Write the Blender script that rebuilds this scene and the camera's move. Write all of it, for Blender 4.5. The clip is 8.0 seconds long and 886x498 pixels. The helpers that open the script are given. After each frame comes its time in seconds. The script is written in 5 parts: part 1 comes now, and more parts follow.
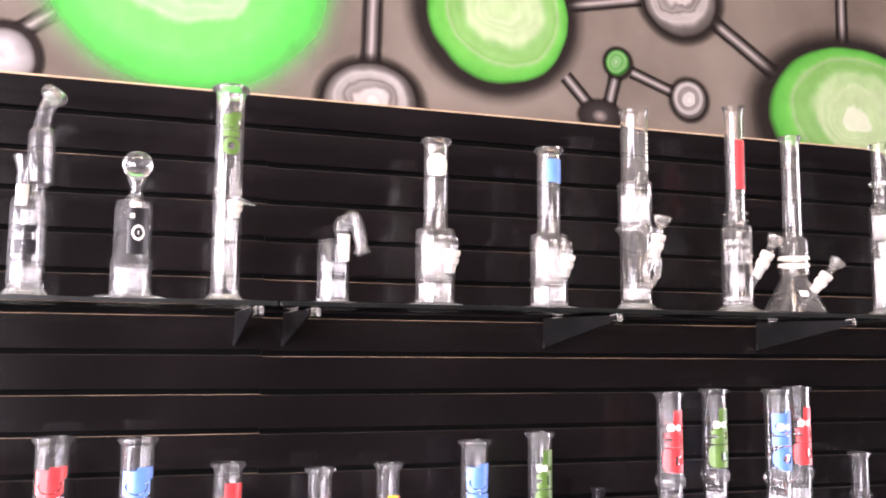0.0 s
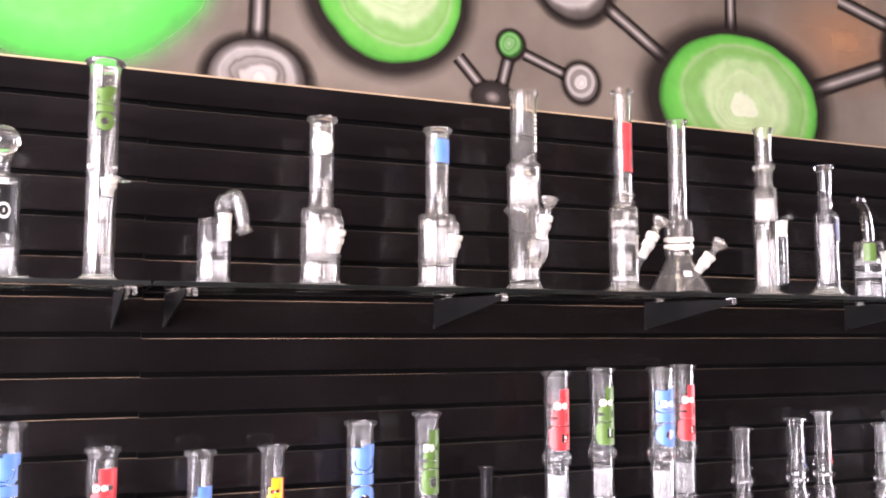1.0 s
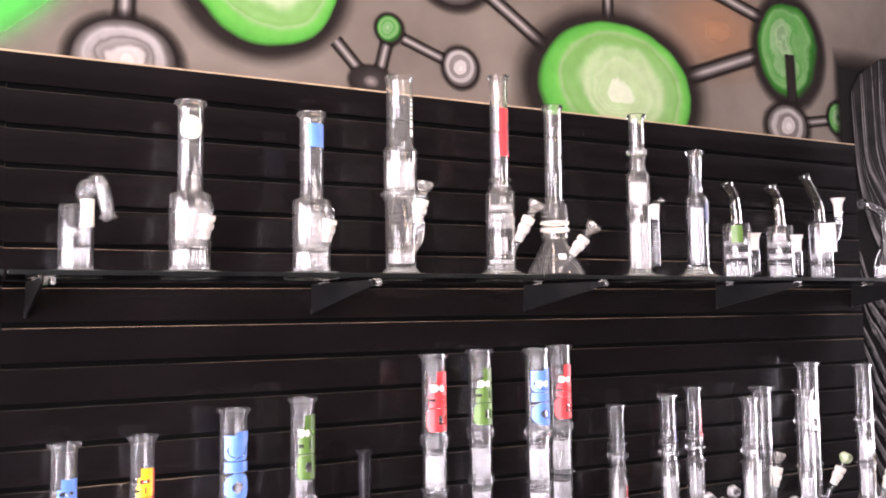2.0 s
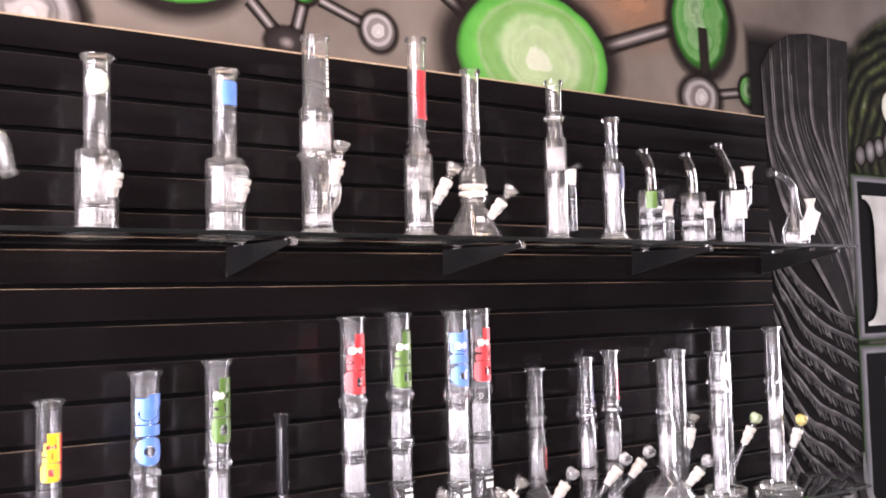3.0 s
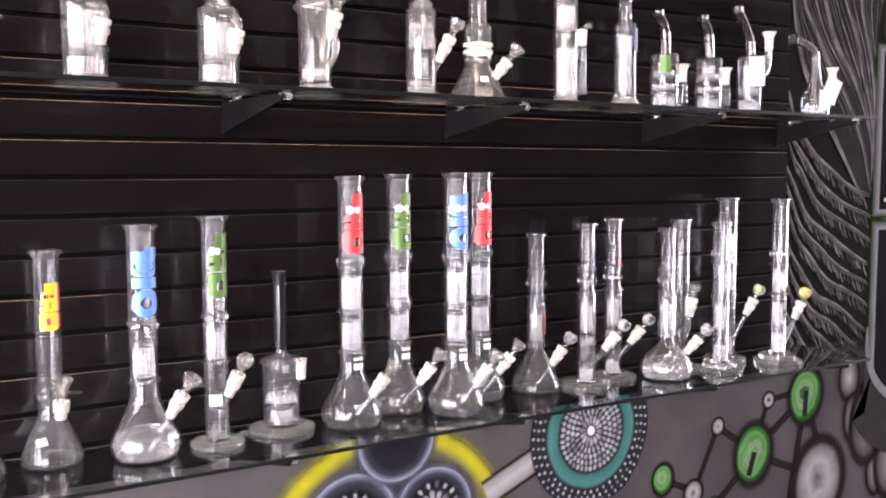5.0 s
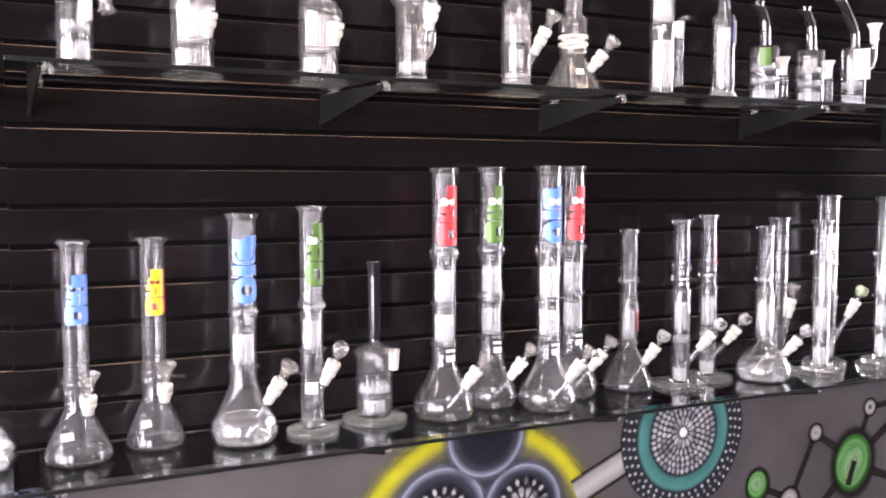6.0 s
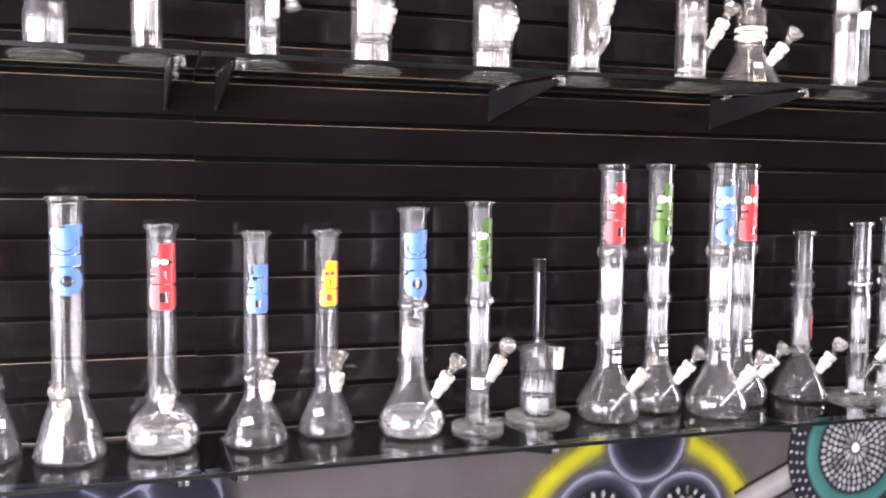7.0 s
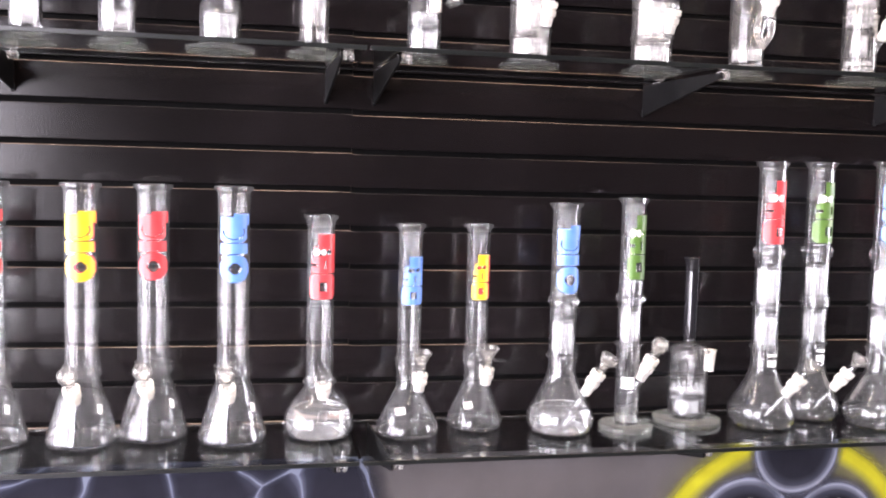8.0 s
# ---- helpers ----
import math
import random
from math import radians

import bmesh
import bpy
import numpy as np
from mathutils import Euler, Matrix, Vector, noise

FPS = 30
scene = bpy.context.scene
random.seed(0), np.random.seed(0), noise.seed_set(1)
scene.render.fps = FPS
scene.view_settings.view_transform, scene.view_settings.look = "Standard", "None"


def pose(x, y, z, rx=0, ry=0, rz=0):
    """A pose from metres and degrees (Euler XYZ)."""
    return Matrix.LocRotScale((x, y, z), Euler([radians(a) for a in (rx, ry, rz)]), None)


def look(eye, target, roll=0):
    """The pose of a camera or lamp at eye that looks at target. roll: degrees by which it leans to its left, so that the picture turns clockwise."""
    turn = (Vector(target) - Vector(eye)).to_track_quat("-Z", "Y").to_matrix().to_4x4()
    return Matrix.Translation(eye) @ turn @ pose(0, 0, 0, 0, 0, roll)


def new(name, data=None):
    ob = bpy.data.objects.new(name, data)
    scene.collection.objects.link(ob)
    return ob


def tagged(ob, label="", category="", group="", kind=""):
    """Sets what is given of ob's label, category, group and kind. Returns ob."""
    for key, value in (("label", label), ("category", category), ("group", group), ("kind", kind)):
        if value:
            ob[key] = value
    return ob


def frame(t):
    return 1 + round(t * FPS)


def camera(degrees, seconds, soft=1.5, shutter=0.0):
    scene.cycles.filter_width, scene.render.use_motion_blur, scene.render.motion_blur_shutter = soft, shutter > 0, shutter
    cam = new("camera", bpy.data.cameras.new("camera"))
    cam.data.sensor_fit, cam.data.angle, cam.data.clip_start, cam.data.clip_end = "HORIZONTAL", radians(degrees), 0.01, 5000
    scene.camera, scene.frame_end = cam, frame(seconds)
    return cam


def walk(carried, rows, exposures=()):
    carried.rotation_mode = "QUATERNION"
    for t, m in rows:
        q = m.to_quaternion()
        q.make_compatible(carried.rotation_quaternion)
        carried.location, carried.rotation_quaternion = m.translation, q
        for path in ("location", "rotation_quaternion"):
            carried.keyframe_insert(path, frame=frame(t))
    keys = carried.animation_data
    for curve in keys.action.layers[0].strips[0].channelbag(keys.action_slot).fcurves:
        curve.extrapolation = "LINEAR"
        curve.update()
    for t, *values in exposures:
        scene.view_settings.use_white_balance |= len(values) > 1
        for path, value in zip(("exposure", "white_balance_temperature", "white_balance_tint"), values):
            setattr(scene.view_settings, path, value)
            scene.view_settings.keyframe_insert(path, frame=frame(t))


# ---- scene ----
import itertools

cam = camera(53.0, 8.0, 1.9)
PATH = [
    (0, (-0.178, -1.803, 1.615), (0.404, 0.098, 1.833), 0.5),
    (0.5, (-0.128, -1.815, 1.613), (0.548, 0.056, 1.813), 0.2),
    (1, (-0.099, -1.819, 1.605), (0.639, 0.03, 1.792), 0.1),
    (1.5, (-0.066, -1.829, 1.613), (0.765, -0.017, 1.771), -0.1),
    (2, (-0.031, -1.857, 1.607), (0.886, -0.086, 1.755), -0.8),
    (2.2, (-0.025, -1.854, 1.614), (0.944, -0.11, 1.748), -0.7),
    (3.3, (0.018, -1.868, 1.529), (1.082, -0.178, 1.645), -1.5),
    (3.5, (0.05, -1.883, 1.53), (1.097, -0.18, 1.583), -1.4),
    (4, (0.044, -1.861, 1.517), (1.116, -0.174, 1.444), -0.5),
    (5.3, (0.047, -1.855, 1.517), (1.021, -0.116, 1.351), -0.2),
    (5.5, (0.038, -1.851, 1.504), (0.98, -0.094, 1.345), -0.2),
    (6, (0.015, -1.839, 1.485), (0.877, -0.04, 1.343), -0.0),
    (6.5, (-0.025, -1.814, 1.483), (0.732, 0.032, 1.34), 0.4),
    (7, (-0.068, -1.79, 1.471), (0.541, 0.11, 1.333), 0.6),
    (7.5, (-0.108, -1.775, 1.475), (0.383, 0.158, 1.323), 1.0),
    (8, (-0.166, -1.761, 1.466), (0.226, 0.194, 1.316), 1.4),
]
walk(cam, [(t, look(eye, target, roll)) for t, eye, target, roll in PATH], [(0, 0.30, 6750, 32), (4, 0.22, 6700, 31), (8, 0.40, 6550, 27)])

# ---- light ----
world = bpy.data.worlds.new("sky")
scene.world = world
world.use_nodes = True
wn = world.node_tree
sky = wn.nodes.new("ShaderNodeTexSky")
sky.sky_type, sky.sun_disc, sky.sun_elevation, sky.sun_rotation = "NISHITA", False, radians(40), radians(200)
wn.links.new(sky.outputs[0], wn.nodes["Background"].inputs[0])
wn.nodes["Background"].inputs[1].default_value = 0.1


def area_lamp(name, m, sx, sy, watts, colour):
    data = bpy.data.lights.new(name, "AREA")
    data.shape, data.size, data.size_y, data.energy, data.color = "RECTANGLE", sx, sy, watts, colour
    ob = new(name, data)
    ob.matrix_world = m
    return ob


# daylight from behind at left, unseen side panels added to brighten the glass edges, and ceiling strip lamps along the
# display
area_lamp("window_daylight", look((-3.95, -0.65, 1.55), (0, -0.65, 1.55)), 0.7, 2.8, 330, (0.92, 0.96, 1.0))
area_lamp("window_daylight", look((-3.95, -2.65, 1.55), (0, -2.65, 1.55)), 2.9, 2.8, 240, (0.92, 0.96, 1.0))
area_lamp("window_daylight", look((-2.75, -4.45, 1.55), (-2.75, 0, 1.55)), 2.0, 2.8, 380, (0.92, 0.96, 1.0))
area_lamp("window_daylight", look((6.65, -1.11, 1.55), (0, -1.11, 1.55)), 1.78, 2.8, 230, (0.92, 0.96, 1.0))
for lx in (-1.3, 0.1, 1.5):
    area_lamp("strip_lamp_light", look((lx, -0.8, 3.03), (lx, -0.15, 1.6)), 1.2, 0.12, 11, (1.0, 0.82, 0.60))


# ---- materials ----
def material(name):
    m = bpy.data.materials.new(name)
    m.use_nodes = True
    return m, m.node_tree, m.node_tree.nodes["Principled BSDF"]


def grained(name, c1, c2, scale=8.0, rough=0.5, bump=0.1, metal=0.0, spec=0.5, fine=140.0):
    m, nt, b = material(name)
    co = nt.nodes.new("ShaderNodeTexCoord")
    n1, n2 = nt.nodes.new("ShaderNodeTexNoise"), nt.nodes.new("ShaderNodeTexNoise")
    n1.inputs["Scale"].default_value, n1.inputs["Detail"].default_value = scale, 6
    n2.inputs["Scale"].default_value = fine
    ramp = nt.nodes.new("ShaderNodeValToRGB")
    ramp.color_ramp.elements[0].position, ramp.color_ramp.elements[1].position = 0.3, 0.7
    ramp.color_ramp.elements[0].color, ramp.color_ramp.elements[1].color = (*c1, 1), (*c2, 1)
    nt.links.new(co.outputs["Object"], n1.inputs["Vector"])
    nt.links.new(co.outputs["Object"], n2.inputs["Vector"])
    nt.links.new(n1.outputs["Fac"], ramp.inputs[0])
    nt.links.new(ramp.outputs[0], b.inputs["Base Color"])
    bp = nt.nodes.new("ShaderNodeBump")
    bp.inputs["Strength"].default_value, bp.inputs["Distance"].default_value = bump, 0.002
    nt.links.new(n2.outputs["Fac"], bp.inputs["Height"])
    nt.links.new(bp.outputs[0], b.inputs["Normal"])
    mr = nt.nodes.new("ShaderNodeMapRange")
    mr.inputs["To Min"].default_value, mr.inputs["To Max"].default_value = rough * 0.8, rough * 1.25
    nt.links.new(n1.outputs["Fac"], mr.inputs["Value"])
    nt.links.new(mr.outputs[0], b.inputs["Roughness"])
    b.inputs["Metallic"].default_value = metal
    b.inputs["Specular IOR Level"].default_value = spec
    return m


def glass(name, colour=(1, 1, 1), rough=0.0, ior=1.47):
    m, nt, b = material(name)
    b.inputs["Base Color"].default_value = (*colour, 1)
    b.inputs["Transmission Weight"].default_value = 1.0
    b.inputs["IOR"].default_value = ior
    n = nt.nodes.new("ShaderNodeTexNoise")
    n.inputs["Scale"].default_value = 30
    mr = nt.nodes.new("ShaderNodeMapRange")
    mr.inputs["To Min"].default_value, mr.inputs["To Max"].default_value = rough, rough + 0.008
    nt.links.new(n.outputs["Fac"], mr.inputs["Value"])
    nt.links.new(mr.outputs[0], b.inputs["Roughness"])
    return m


GLASS = glass("clear_glass", (0.995, 0.997, 0.995), 0.0, 1.50)
PINK_GLASS = glass("faint_amber_glass", (0.998, 0.975, 0.92), 0.0, 1.52)
BASE_GLASS = glass("thick_base_glass", (0.95, 0.97, 0.94), 0.0)
# transmission under 1, here and below, leaves a pale veil in place of glare
BASE_GLASS.node_tree.nodes["Principled BSDF"].inputs["Transmission Weight"].default_value = 0.952
HAZY_GLASS = glass("veiled_glass", (1.0, 0.985, 0.955), 0.004, 1.50)
HAZY_GLASS.node_tree.nodes["Principled BSDF"].inputs["Transmission Weight"].default_value = 0.988
GLASS.node_tree.nodes["Principled BSDF"].inputs["Transmission Weight"].default_value = 0.992
EDGE_GLASS = grained("dark_green_glass_edge", (0.004, 0.005, 0.005), (0.010, 0.012, 0.011), 12, 0.3, 0.0)
SHELF_GLASS = glass("shelf_glass", (0.80, 0.84, 0.83), 0.0, 1.5)
WATER = glass("water", (0.97, 0.98, 0.98), 0.0, 1.33)
# whitened slightly so that the water looks brightly lit
WATER.node_tree.nodes["Principled BSDF"].inputs["Transmission Weight"].default_value = 0.975
CLIP = glass("clear_plastic", (0.97, 0.97, 0.96), 0.02, 1.49)
CLIP.node_tree.nodes["Principled BSDF"].inputs["Transmission Weight"].default_value = 0.95
CUP_GLASS = glass("bowl_glass", (0.99, 0.97, 0.93), 0.02)
CUP_GLASS.node_tree.nodes["Principled BSDF"].inputs["Transmission Weight"].default_value = 0.975
CLEAR_GLASS = (GLASS, HAZY_GLASS, PINK_GLASS, BASE_GLASS, CUP_GLASS, SHELF_GLASS, WATER, CLIP)
FROST, _nt, _b = material("ground_glass")
_b.inputs["Base Color"].default_value = (0.90, 0.86, 0.78, 1)
_b.inputs["Roughness"].default_value = 0.5
_b.inputs["Transmission Weight"].default_value = 0.6
# clear glass given a white share, so its parts seem to glow with light
PERC, _nt, _b = material("percolator_glass")
_b.inputs["Base Color"].default_value = (0.96, 0.97, 0.98, 1)
_b.inputs["Roughness"].default_value = 0.10
_b.inputs["Transmission Weight"].default_value = 0.87
BLACK_GLASS = grained("black_glass", (0.008, 0.008, 0.009), (0.016, 0.015, 0.017), 20, 0.08, 0.0, 0.0, 0.9)
SLAT = grained("black_laminate", (0.0034, 0.0026, 0.0027), (0.0064, 0.0050, 0.0053), 5, 0.17, 0.08, 0.0, 0.23, 260)


def lip_paint():
    """The slats' upper edge: black, with tan board and its caught highlight painted in stretches, more on some slats
    than on others.
    """
    m, nt, b = material("tan_lit_slat_lip")
    info, co = nt.nodes.new("ShaderNodeObjectInfo"), nt.nodes.new("ShaderNodeTexCoord")
    n = nt.nodes.new("ShaderNodeTexNoise")
    n.noise_dimensions = "4D"
    n.inputs["Scale"].default_value, n.inputs["Detail"].default_value = 2.2, 5
    nt.links.new(co.outputs["Object"], n.inputs["Vector"])
    w = nt.nodes.new("ShaderNodeMath")
    w.operation, w.inputs[1].default_value = "MULTIPLY", 40
    nt.links.new(info.outputs["Random"], w.inputs[0])
    nt.links.new(w.outputs[0], n.inputs["W"])
    shift = nt.nodes.new("ShaderNodeMath")
    shift.operation, shift.inputs[1].default_value, shift.inputs[2].default_value = "MULTIPLY_ADD", 0.34, -0.17
    nt.links.new(info.outputs["Random"], shift.inputs[0])
    add = nt.nodes.new("ShaderNodeMath")
    nt.links.new(n.outputs["Fac"], add.inputs[0])
    nt.links.new(shift.outputs[0], add.inputs[1])
    r = nt.nodes.new("ShaderNodeValToRGB")
    els = r.color_ramp.elements
    els[0].position, els[0].color = 0.53, (0.010, 0.008, 0.008, 1)
    els[1].position, els[1].color = 0.74, (0.30, 0.21, 0.15, 1)
    nt.links.new(add.outputs[0], r.inputs[0])
    nt.links.new(r.outputs[0], b.inputs["Base Color"])
    b.inputs["Roughness"].default_value = 0.45
    return m


SLAT_LIP = lip_paint()
RAW_EDGE = grained("raw_board_edge", (0.42, 0.30, 0.18), (0.55, 0.40, 0.26), 30, 0.7, 0.2)
SLAT_BACK = grained("groove_black", (0.0015, 0.0015, 0.0015), (0.003, 0.0028, 0.0028), 9, 0.8, 0.1, 0.0, 0.05)
STEEL = grained("black_steel", (0.0022, 0.0022, 0.0024), (0.0046, 0.0045, 0.0047), 20, 0.45, 0.1, 0.0, 0.10)
PAPER = grained("white_paper", (0.78, 0.77, 0.72), (0.84, 0.83, 0.79), 30, 0.7, 0.05)
PLASTER = grained("dark_painted_plaster", (0.035, 0.033, 0.033), (0.055, 0.052, 0.050), 2, 0.7, 0.2)
CEIL = grained("ceiling_grey", (0.20, 0.195, 0.19), (0.26, 0.255, 0.25), 2, 0.8, 0.2)
FLOOR = grained("floor_concrete", (0.08, 0.075, 0.07), (0.13, 0.125, 0.12), 3, 0.5, 0.2)
PAINT = {
    "red": grained("red_print", (0.68, 0.045, 0.05), (0.76, 0.06, 0.06), 40, 0.35, 0.0),
    "blue": grained("blue_print", (0.10, 0.25, 0.70), (0.13, 0.30, 0.76), 40, 0.35, 0.0),
    "green": grained("green_print", (0.075, 0.16, 0.03), (0.10, 0.20, 0.04), 40, 0.35, 0.0),
    "yellow": grained("yellow_print", (0.85, 0.55, 0.02), (0.90, 0.62, 0.03), 40, 0.35, 0.0),
    "black": grained("black_print", (0.01, 0.01, 0.012), (0.02, 0.02, 0.022), 40, 0.35, 0.0),
    "white": grained("white_print", (0.80, 0.80, 0.74), (0.86, 0.86, 0.80), 40, 0.35, 0.0),
    "pale": grained("pale_green_print", (0.66, 0.70, 0.52), (0.76, 0.79, 0.64), 40, 0.35, 0.0),
    "navy": grained("navy_print", (0.02, 0.03, 0.10), (0.03, 0.05, 0.16), 40, 0.35, 0.0),
    "lime": grained("lime_paint", (0.30, 0.55, 0.04), (0.38, 0.62, 0.06), 40, 0.6, 0.0),
    "yellowglass": grained("yellow_worked_glass", (0.50, 0.36, 0.03), (0.80, 0.76, 0.40), 75, 0.08, 0.0),
    "greenglass": grained("green_worked_glass", (0.16, 0.26, 0.10), (0.80, 0.82, 0.62), 75, 0.08, 0.0),
    "webglass": grained("white_webbed_glass", (0.05, 0.05, 0.05), (0.90, 0.90, 0.88), 85, 0.08, 0.0),
}
for _k, _w in (("yellowglass", 0.35), ("greenglass", 0.45), ("webglass", 0.6)):
    PAINT[_k].node_tree.nodes["Principled BSDF"].inputs["Transmission Weight"].default_value = _w


# the airbrushed mural: a clouded grey ground, and thin films of paint laid over it
def ramp_node(nt, stops):
    r = nt.nodes.new("ShaderNodeValToRGB")
    els = r.color_ramp.elements
    while len(els) < len(stops):
        els.new(0.5)
    for e, (pos, c) in zip(els, stops):
        e.position, e.color = pos, c
    return r


def math_node(nt, op, a, b=None):
    n = nt.nodes.new("ShaderNodeMath")
    n.operation = op
    for i, v in enumerate((a, b)):
        if v is None:
            continue
        if isinstance(v, (int, float)):
            n.inputs[i].default_value = v
        else:
            nt.links.new(v, n.inputs[i])
    return n.outputs[0]


def noise_node(nt, scale, detail, vec):
    n = nt.nodes.new("ShaderNodeTexNoise")
    n.inputs["Scale"].default_value, n.inputs["Detail"].default_value = scale, detail
    nt.links.new(vec, n.inputs["Vector"])
    return n


def vec_node(nt, op, a, b=None, c=None):
    n = nt.nodes.new("ShaderNodeVectorMath")
    n.operation = op
    for i, v in enumerate((a, b, c)):
        if v is None:
            continue
        if isinstance(v, tuple):
            n.inputs[i].default_value = v
        else:
            nt.links.new(v, n.inputs[i])
    return n


def wall_place(nt):
    return nt.nodes.new("ShaderNodeNewGeometry").outputs["Position"]


def film(nt, wobble=0.06):
    """The patch's own plane, from -1 to 1, with an unsteady hand."""
    co = nt.nodes.new("ShaderNodeTexCoord")
    v = vec_node(nt, "MULTIPLY_ADD", co.outputs["UV"], (2, 2, 0), (-1, -1, 0)).outputs[0]
    if wobble:
        n = noise_node(nt, 7.0, 3, wall_place(nt))
        off = vec_node(nt, "MULTIPLY_ADD", n.outputs["Color"], (wobble, wobble, 0), (-wobble / 2, -wobble / 2, 0)).outputs[0]
        v = vec_node(nt, "ADD", v, off).outputs[0]
    return v


def finish(nt, b, colour, alpha):
    """Paint film: colour broken by spray grain, seen through where it is thin."""
    grain = noise_node(nt, 26, 5, wall_place(nt))
    mr = nt.nodes.new("ShaderNodeMapRange")
    mr.inputs["To Min"].default_value, mr.inputs["To Max"].default_value = 0.78, 1.22
    nt.links.new(grain.outputs["Fac"], mr.inputs["Value"])
    nt.links.new(vec_node(nt, "MULTIPLY", colour, mr.outputs[0]).outputs[0], b.inputs["Base Color"])
    nt.links.new(alpha, b.inputs["Alpha"])
    b.inputs["Roughness"].default_value = 0.9
    b.inputs["Specular IOR Level"].default_value = 0.03


def ball_paint(name, stops, swirl=0.25, wobble=0.06, lean=(0.0, 0.0)):
    m, nt, b = material(name)
    v = film(nt, wobble)
    d = vec_node(nt, "LENGTH", v).outputs["Value"]
    if swirl:
        n = noise_node(nt, 9.0, 3, wall_place(nt))
        off = math_node(nt, "MULTIPLY", math_node(nt, "SUBTRACT", n.outputs["Fac"], 0.5), swirl * 2.2)
        keep = math_node(nt, "SUBTRACT", 1.0, math_node(nt, "MINIMUM", d, 1.0))
        keep = math_node(nt, "MULTIPLY", math_node(nt, "MULTIPLY", keep, keep), 1.8)
        d = math_node(nt, "ADD", d, math_node(nt, "MULTIPLY", off, keep))
    if lean != (0.0, 0.0):
        # the light middle sits off centre; the rim stays where it is
        side = vec_node(nt, "DOT_PRODUCT", v, (lean[0], lean[1], 0)).outputs["Value"]
        inward = math_node(nt, "MAXIMUM", math_node(nt, "SUBTRACT", 0.80, d), 0.0)
        d = math_node(nt, "ADD", d, math_node(nt, "MULTIPLY", side, inward))
        # broken brush arcs round the middle
        arcs = noise_node(nt, 5.0, 2, wall_place(nt))
        wave = math_node(nt, "SINE", math_node(nt, "ADD", math_node(nt, "MULTIPLY", d, 34.0), math_node(nt, "MULTIPLY", arcs.outputs["Fac"], 9.0)))
        d = math_node(nt, "ADD", d, math_node(nt, "MULTIPLY", math_node(nt, "MULTIPLY", wave, inward), 0.11))
    r = ramp_node(nt, stops)
    nt.links.new(d, r.inputs[0])
    finish(nt, b, r.outputs["Color"], r.outputs["Alpha"])
    return m


def rod_paint(name, stops):
    m, nt, b = material(name)
    sep = nt.nodes.new("ShaderNodeSeparateXYZ")
    nt.links.new(film(nt, 0.12), sep.inputs[0])
    r = ramp_node(nt, stops)
    nt.links.new(math_node(nt, "ABSOLUTE", sep.outputs["Y"]), r.inputs[0])
    finish(nt, b, r.outputs["Color"], r.outputs["Alpha"])
    return m


def box_paint(name, stops):
    m, nt, b = material(name)
    sep = nt.nodes.new("ShaderNodeSeparateXYZ")
    nt.links.new(film(nt, 0.012), sep.inputs[0])
    d = math_node(nt, "MAXIMUM", math_node(nt, "ABSOLUTE", sep.outputs["X"]), math_node(nt, "ABSOLUTE", sep.outputs["Y"]))
    r = ramp_node(nt, stops)
    nt.links.new(d, r.inputs[0])
    finish(nt, b, r.outputs["Color"], r.outputs["Alpha"])
    return m


def petal_paint(name, stops, rings, white):
    """A round film with rings of small light petals; radii are shares of the film's half width."""
    m, nt, b = material(name)
    v = film(nt, 0.09)
    sep = nt.nodes.new("ShaderNodeSeparateXYZ")
    nt.links.new(v, sep.inputs[0])
    ang = math_node(nt, "ARCTAN2", sep.outputs["Y"], sep.outputs["X"])
    rad = vec_node(nt, "LENGTH", v).outputs["Value"]
    r = ramp_node(nt, stops)
    nt.links.new(rad, r.inputs[0])
    total = None
    for radius, count, wide, tall in rings:
        turn = math_node(nt, "FRACT", math_node(nt, "MULTIPLY", math_node(nt, "ADD", ang, 7.0 + radius), count / math.tau))
        arc = math_node(nt, "MULTIPLY", math_node(nt, "SUBTRACT", turn, 0.5), math.tau * radius / count / wide)
        out = math_node(nt, "DIVIDE", math_node(nt, "SUBTRACT", rad, radius), tall)
        dd = math_node(nt, "SQRT", math_node(nt, "ADD", math_node(nt, "MULTIPLY", arc, arc), math_node(nt, "MULTIPLY", out, out)))
        soft = nt.nodes.new("ShaderNodeMapRange")
        soft.inputs["From Min"].default_value, soft.inputs["From Max"].default_value = 1.5, 0.6
        nt.links.new(dd, soft.inputs["Value"])
        total = soft.outputs[0] if total is None else math_node(nt, "MAXIMUM", total, soft.outputs[0])
    worn = nt.nodes.new("ShaderNodeMapRange")
    worn.inputs["From Min"].default_value, worn.inputs["From Max"].default_value = 0.36, 0.62
    worn.inputs["To Min"].default_value = 0.30
    nt.links.new(noise_node(nt, 38.0, 4, wall_place(nt)).outputs["Fac"], worn.inputs["Value"])
    total = math_node(nt, "MULTIPLY", total, worn.outputs[0])
    mx = nt.nodes.new("ShaderNodeMix")
    mx.data_type = "RGBA"
    nt.links.new(total, mx.inputs[0])
    nt.links.new(r.outputs["Color"], mx.inputs[6])
    mx.inputs[7].default_value = white
    finish(nt, b, mx.outputs[2], r.outputs["Alpha"])
    return m


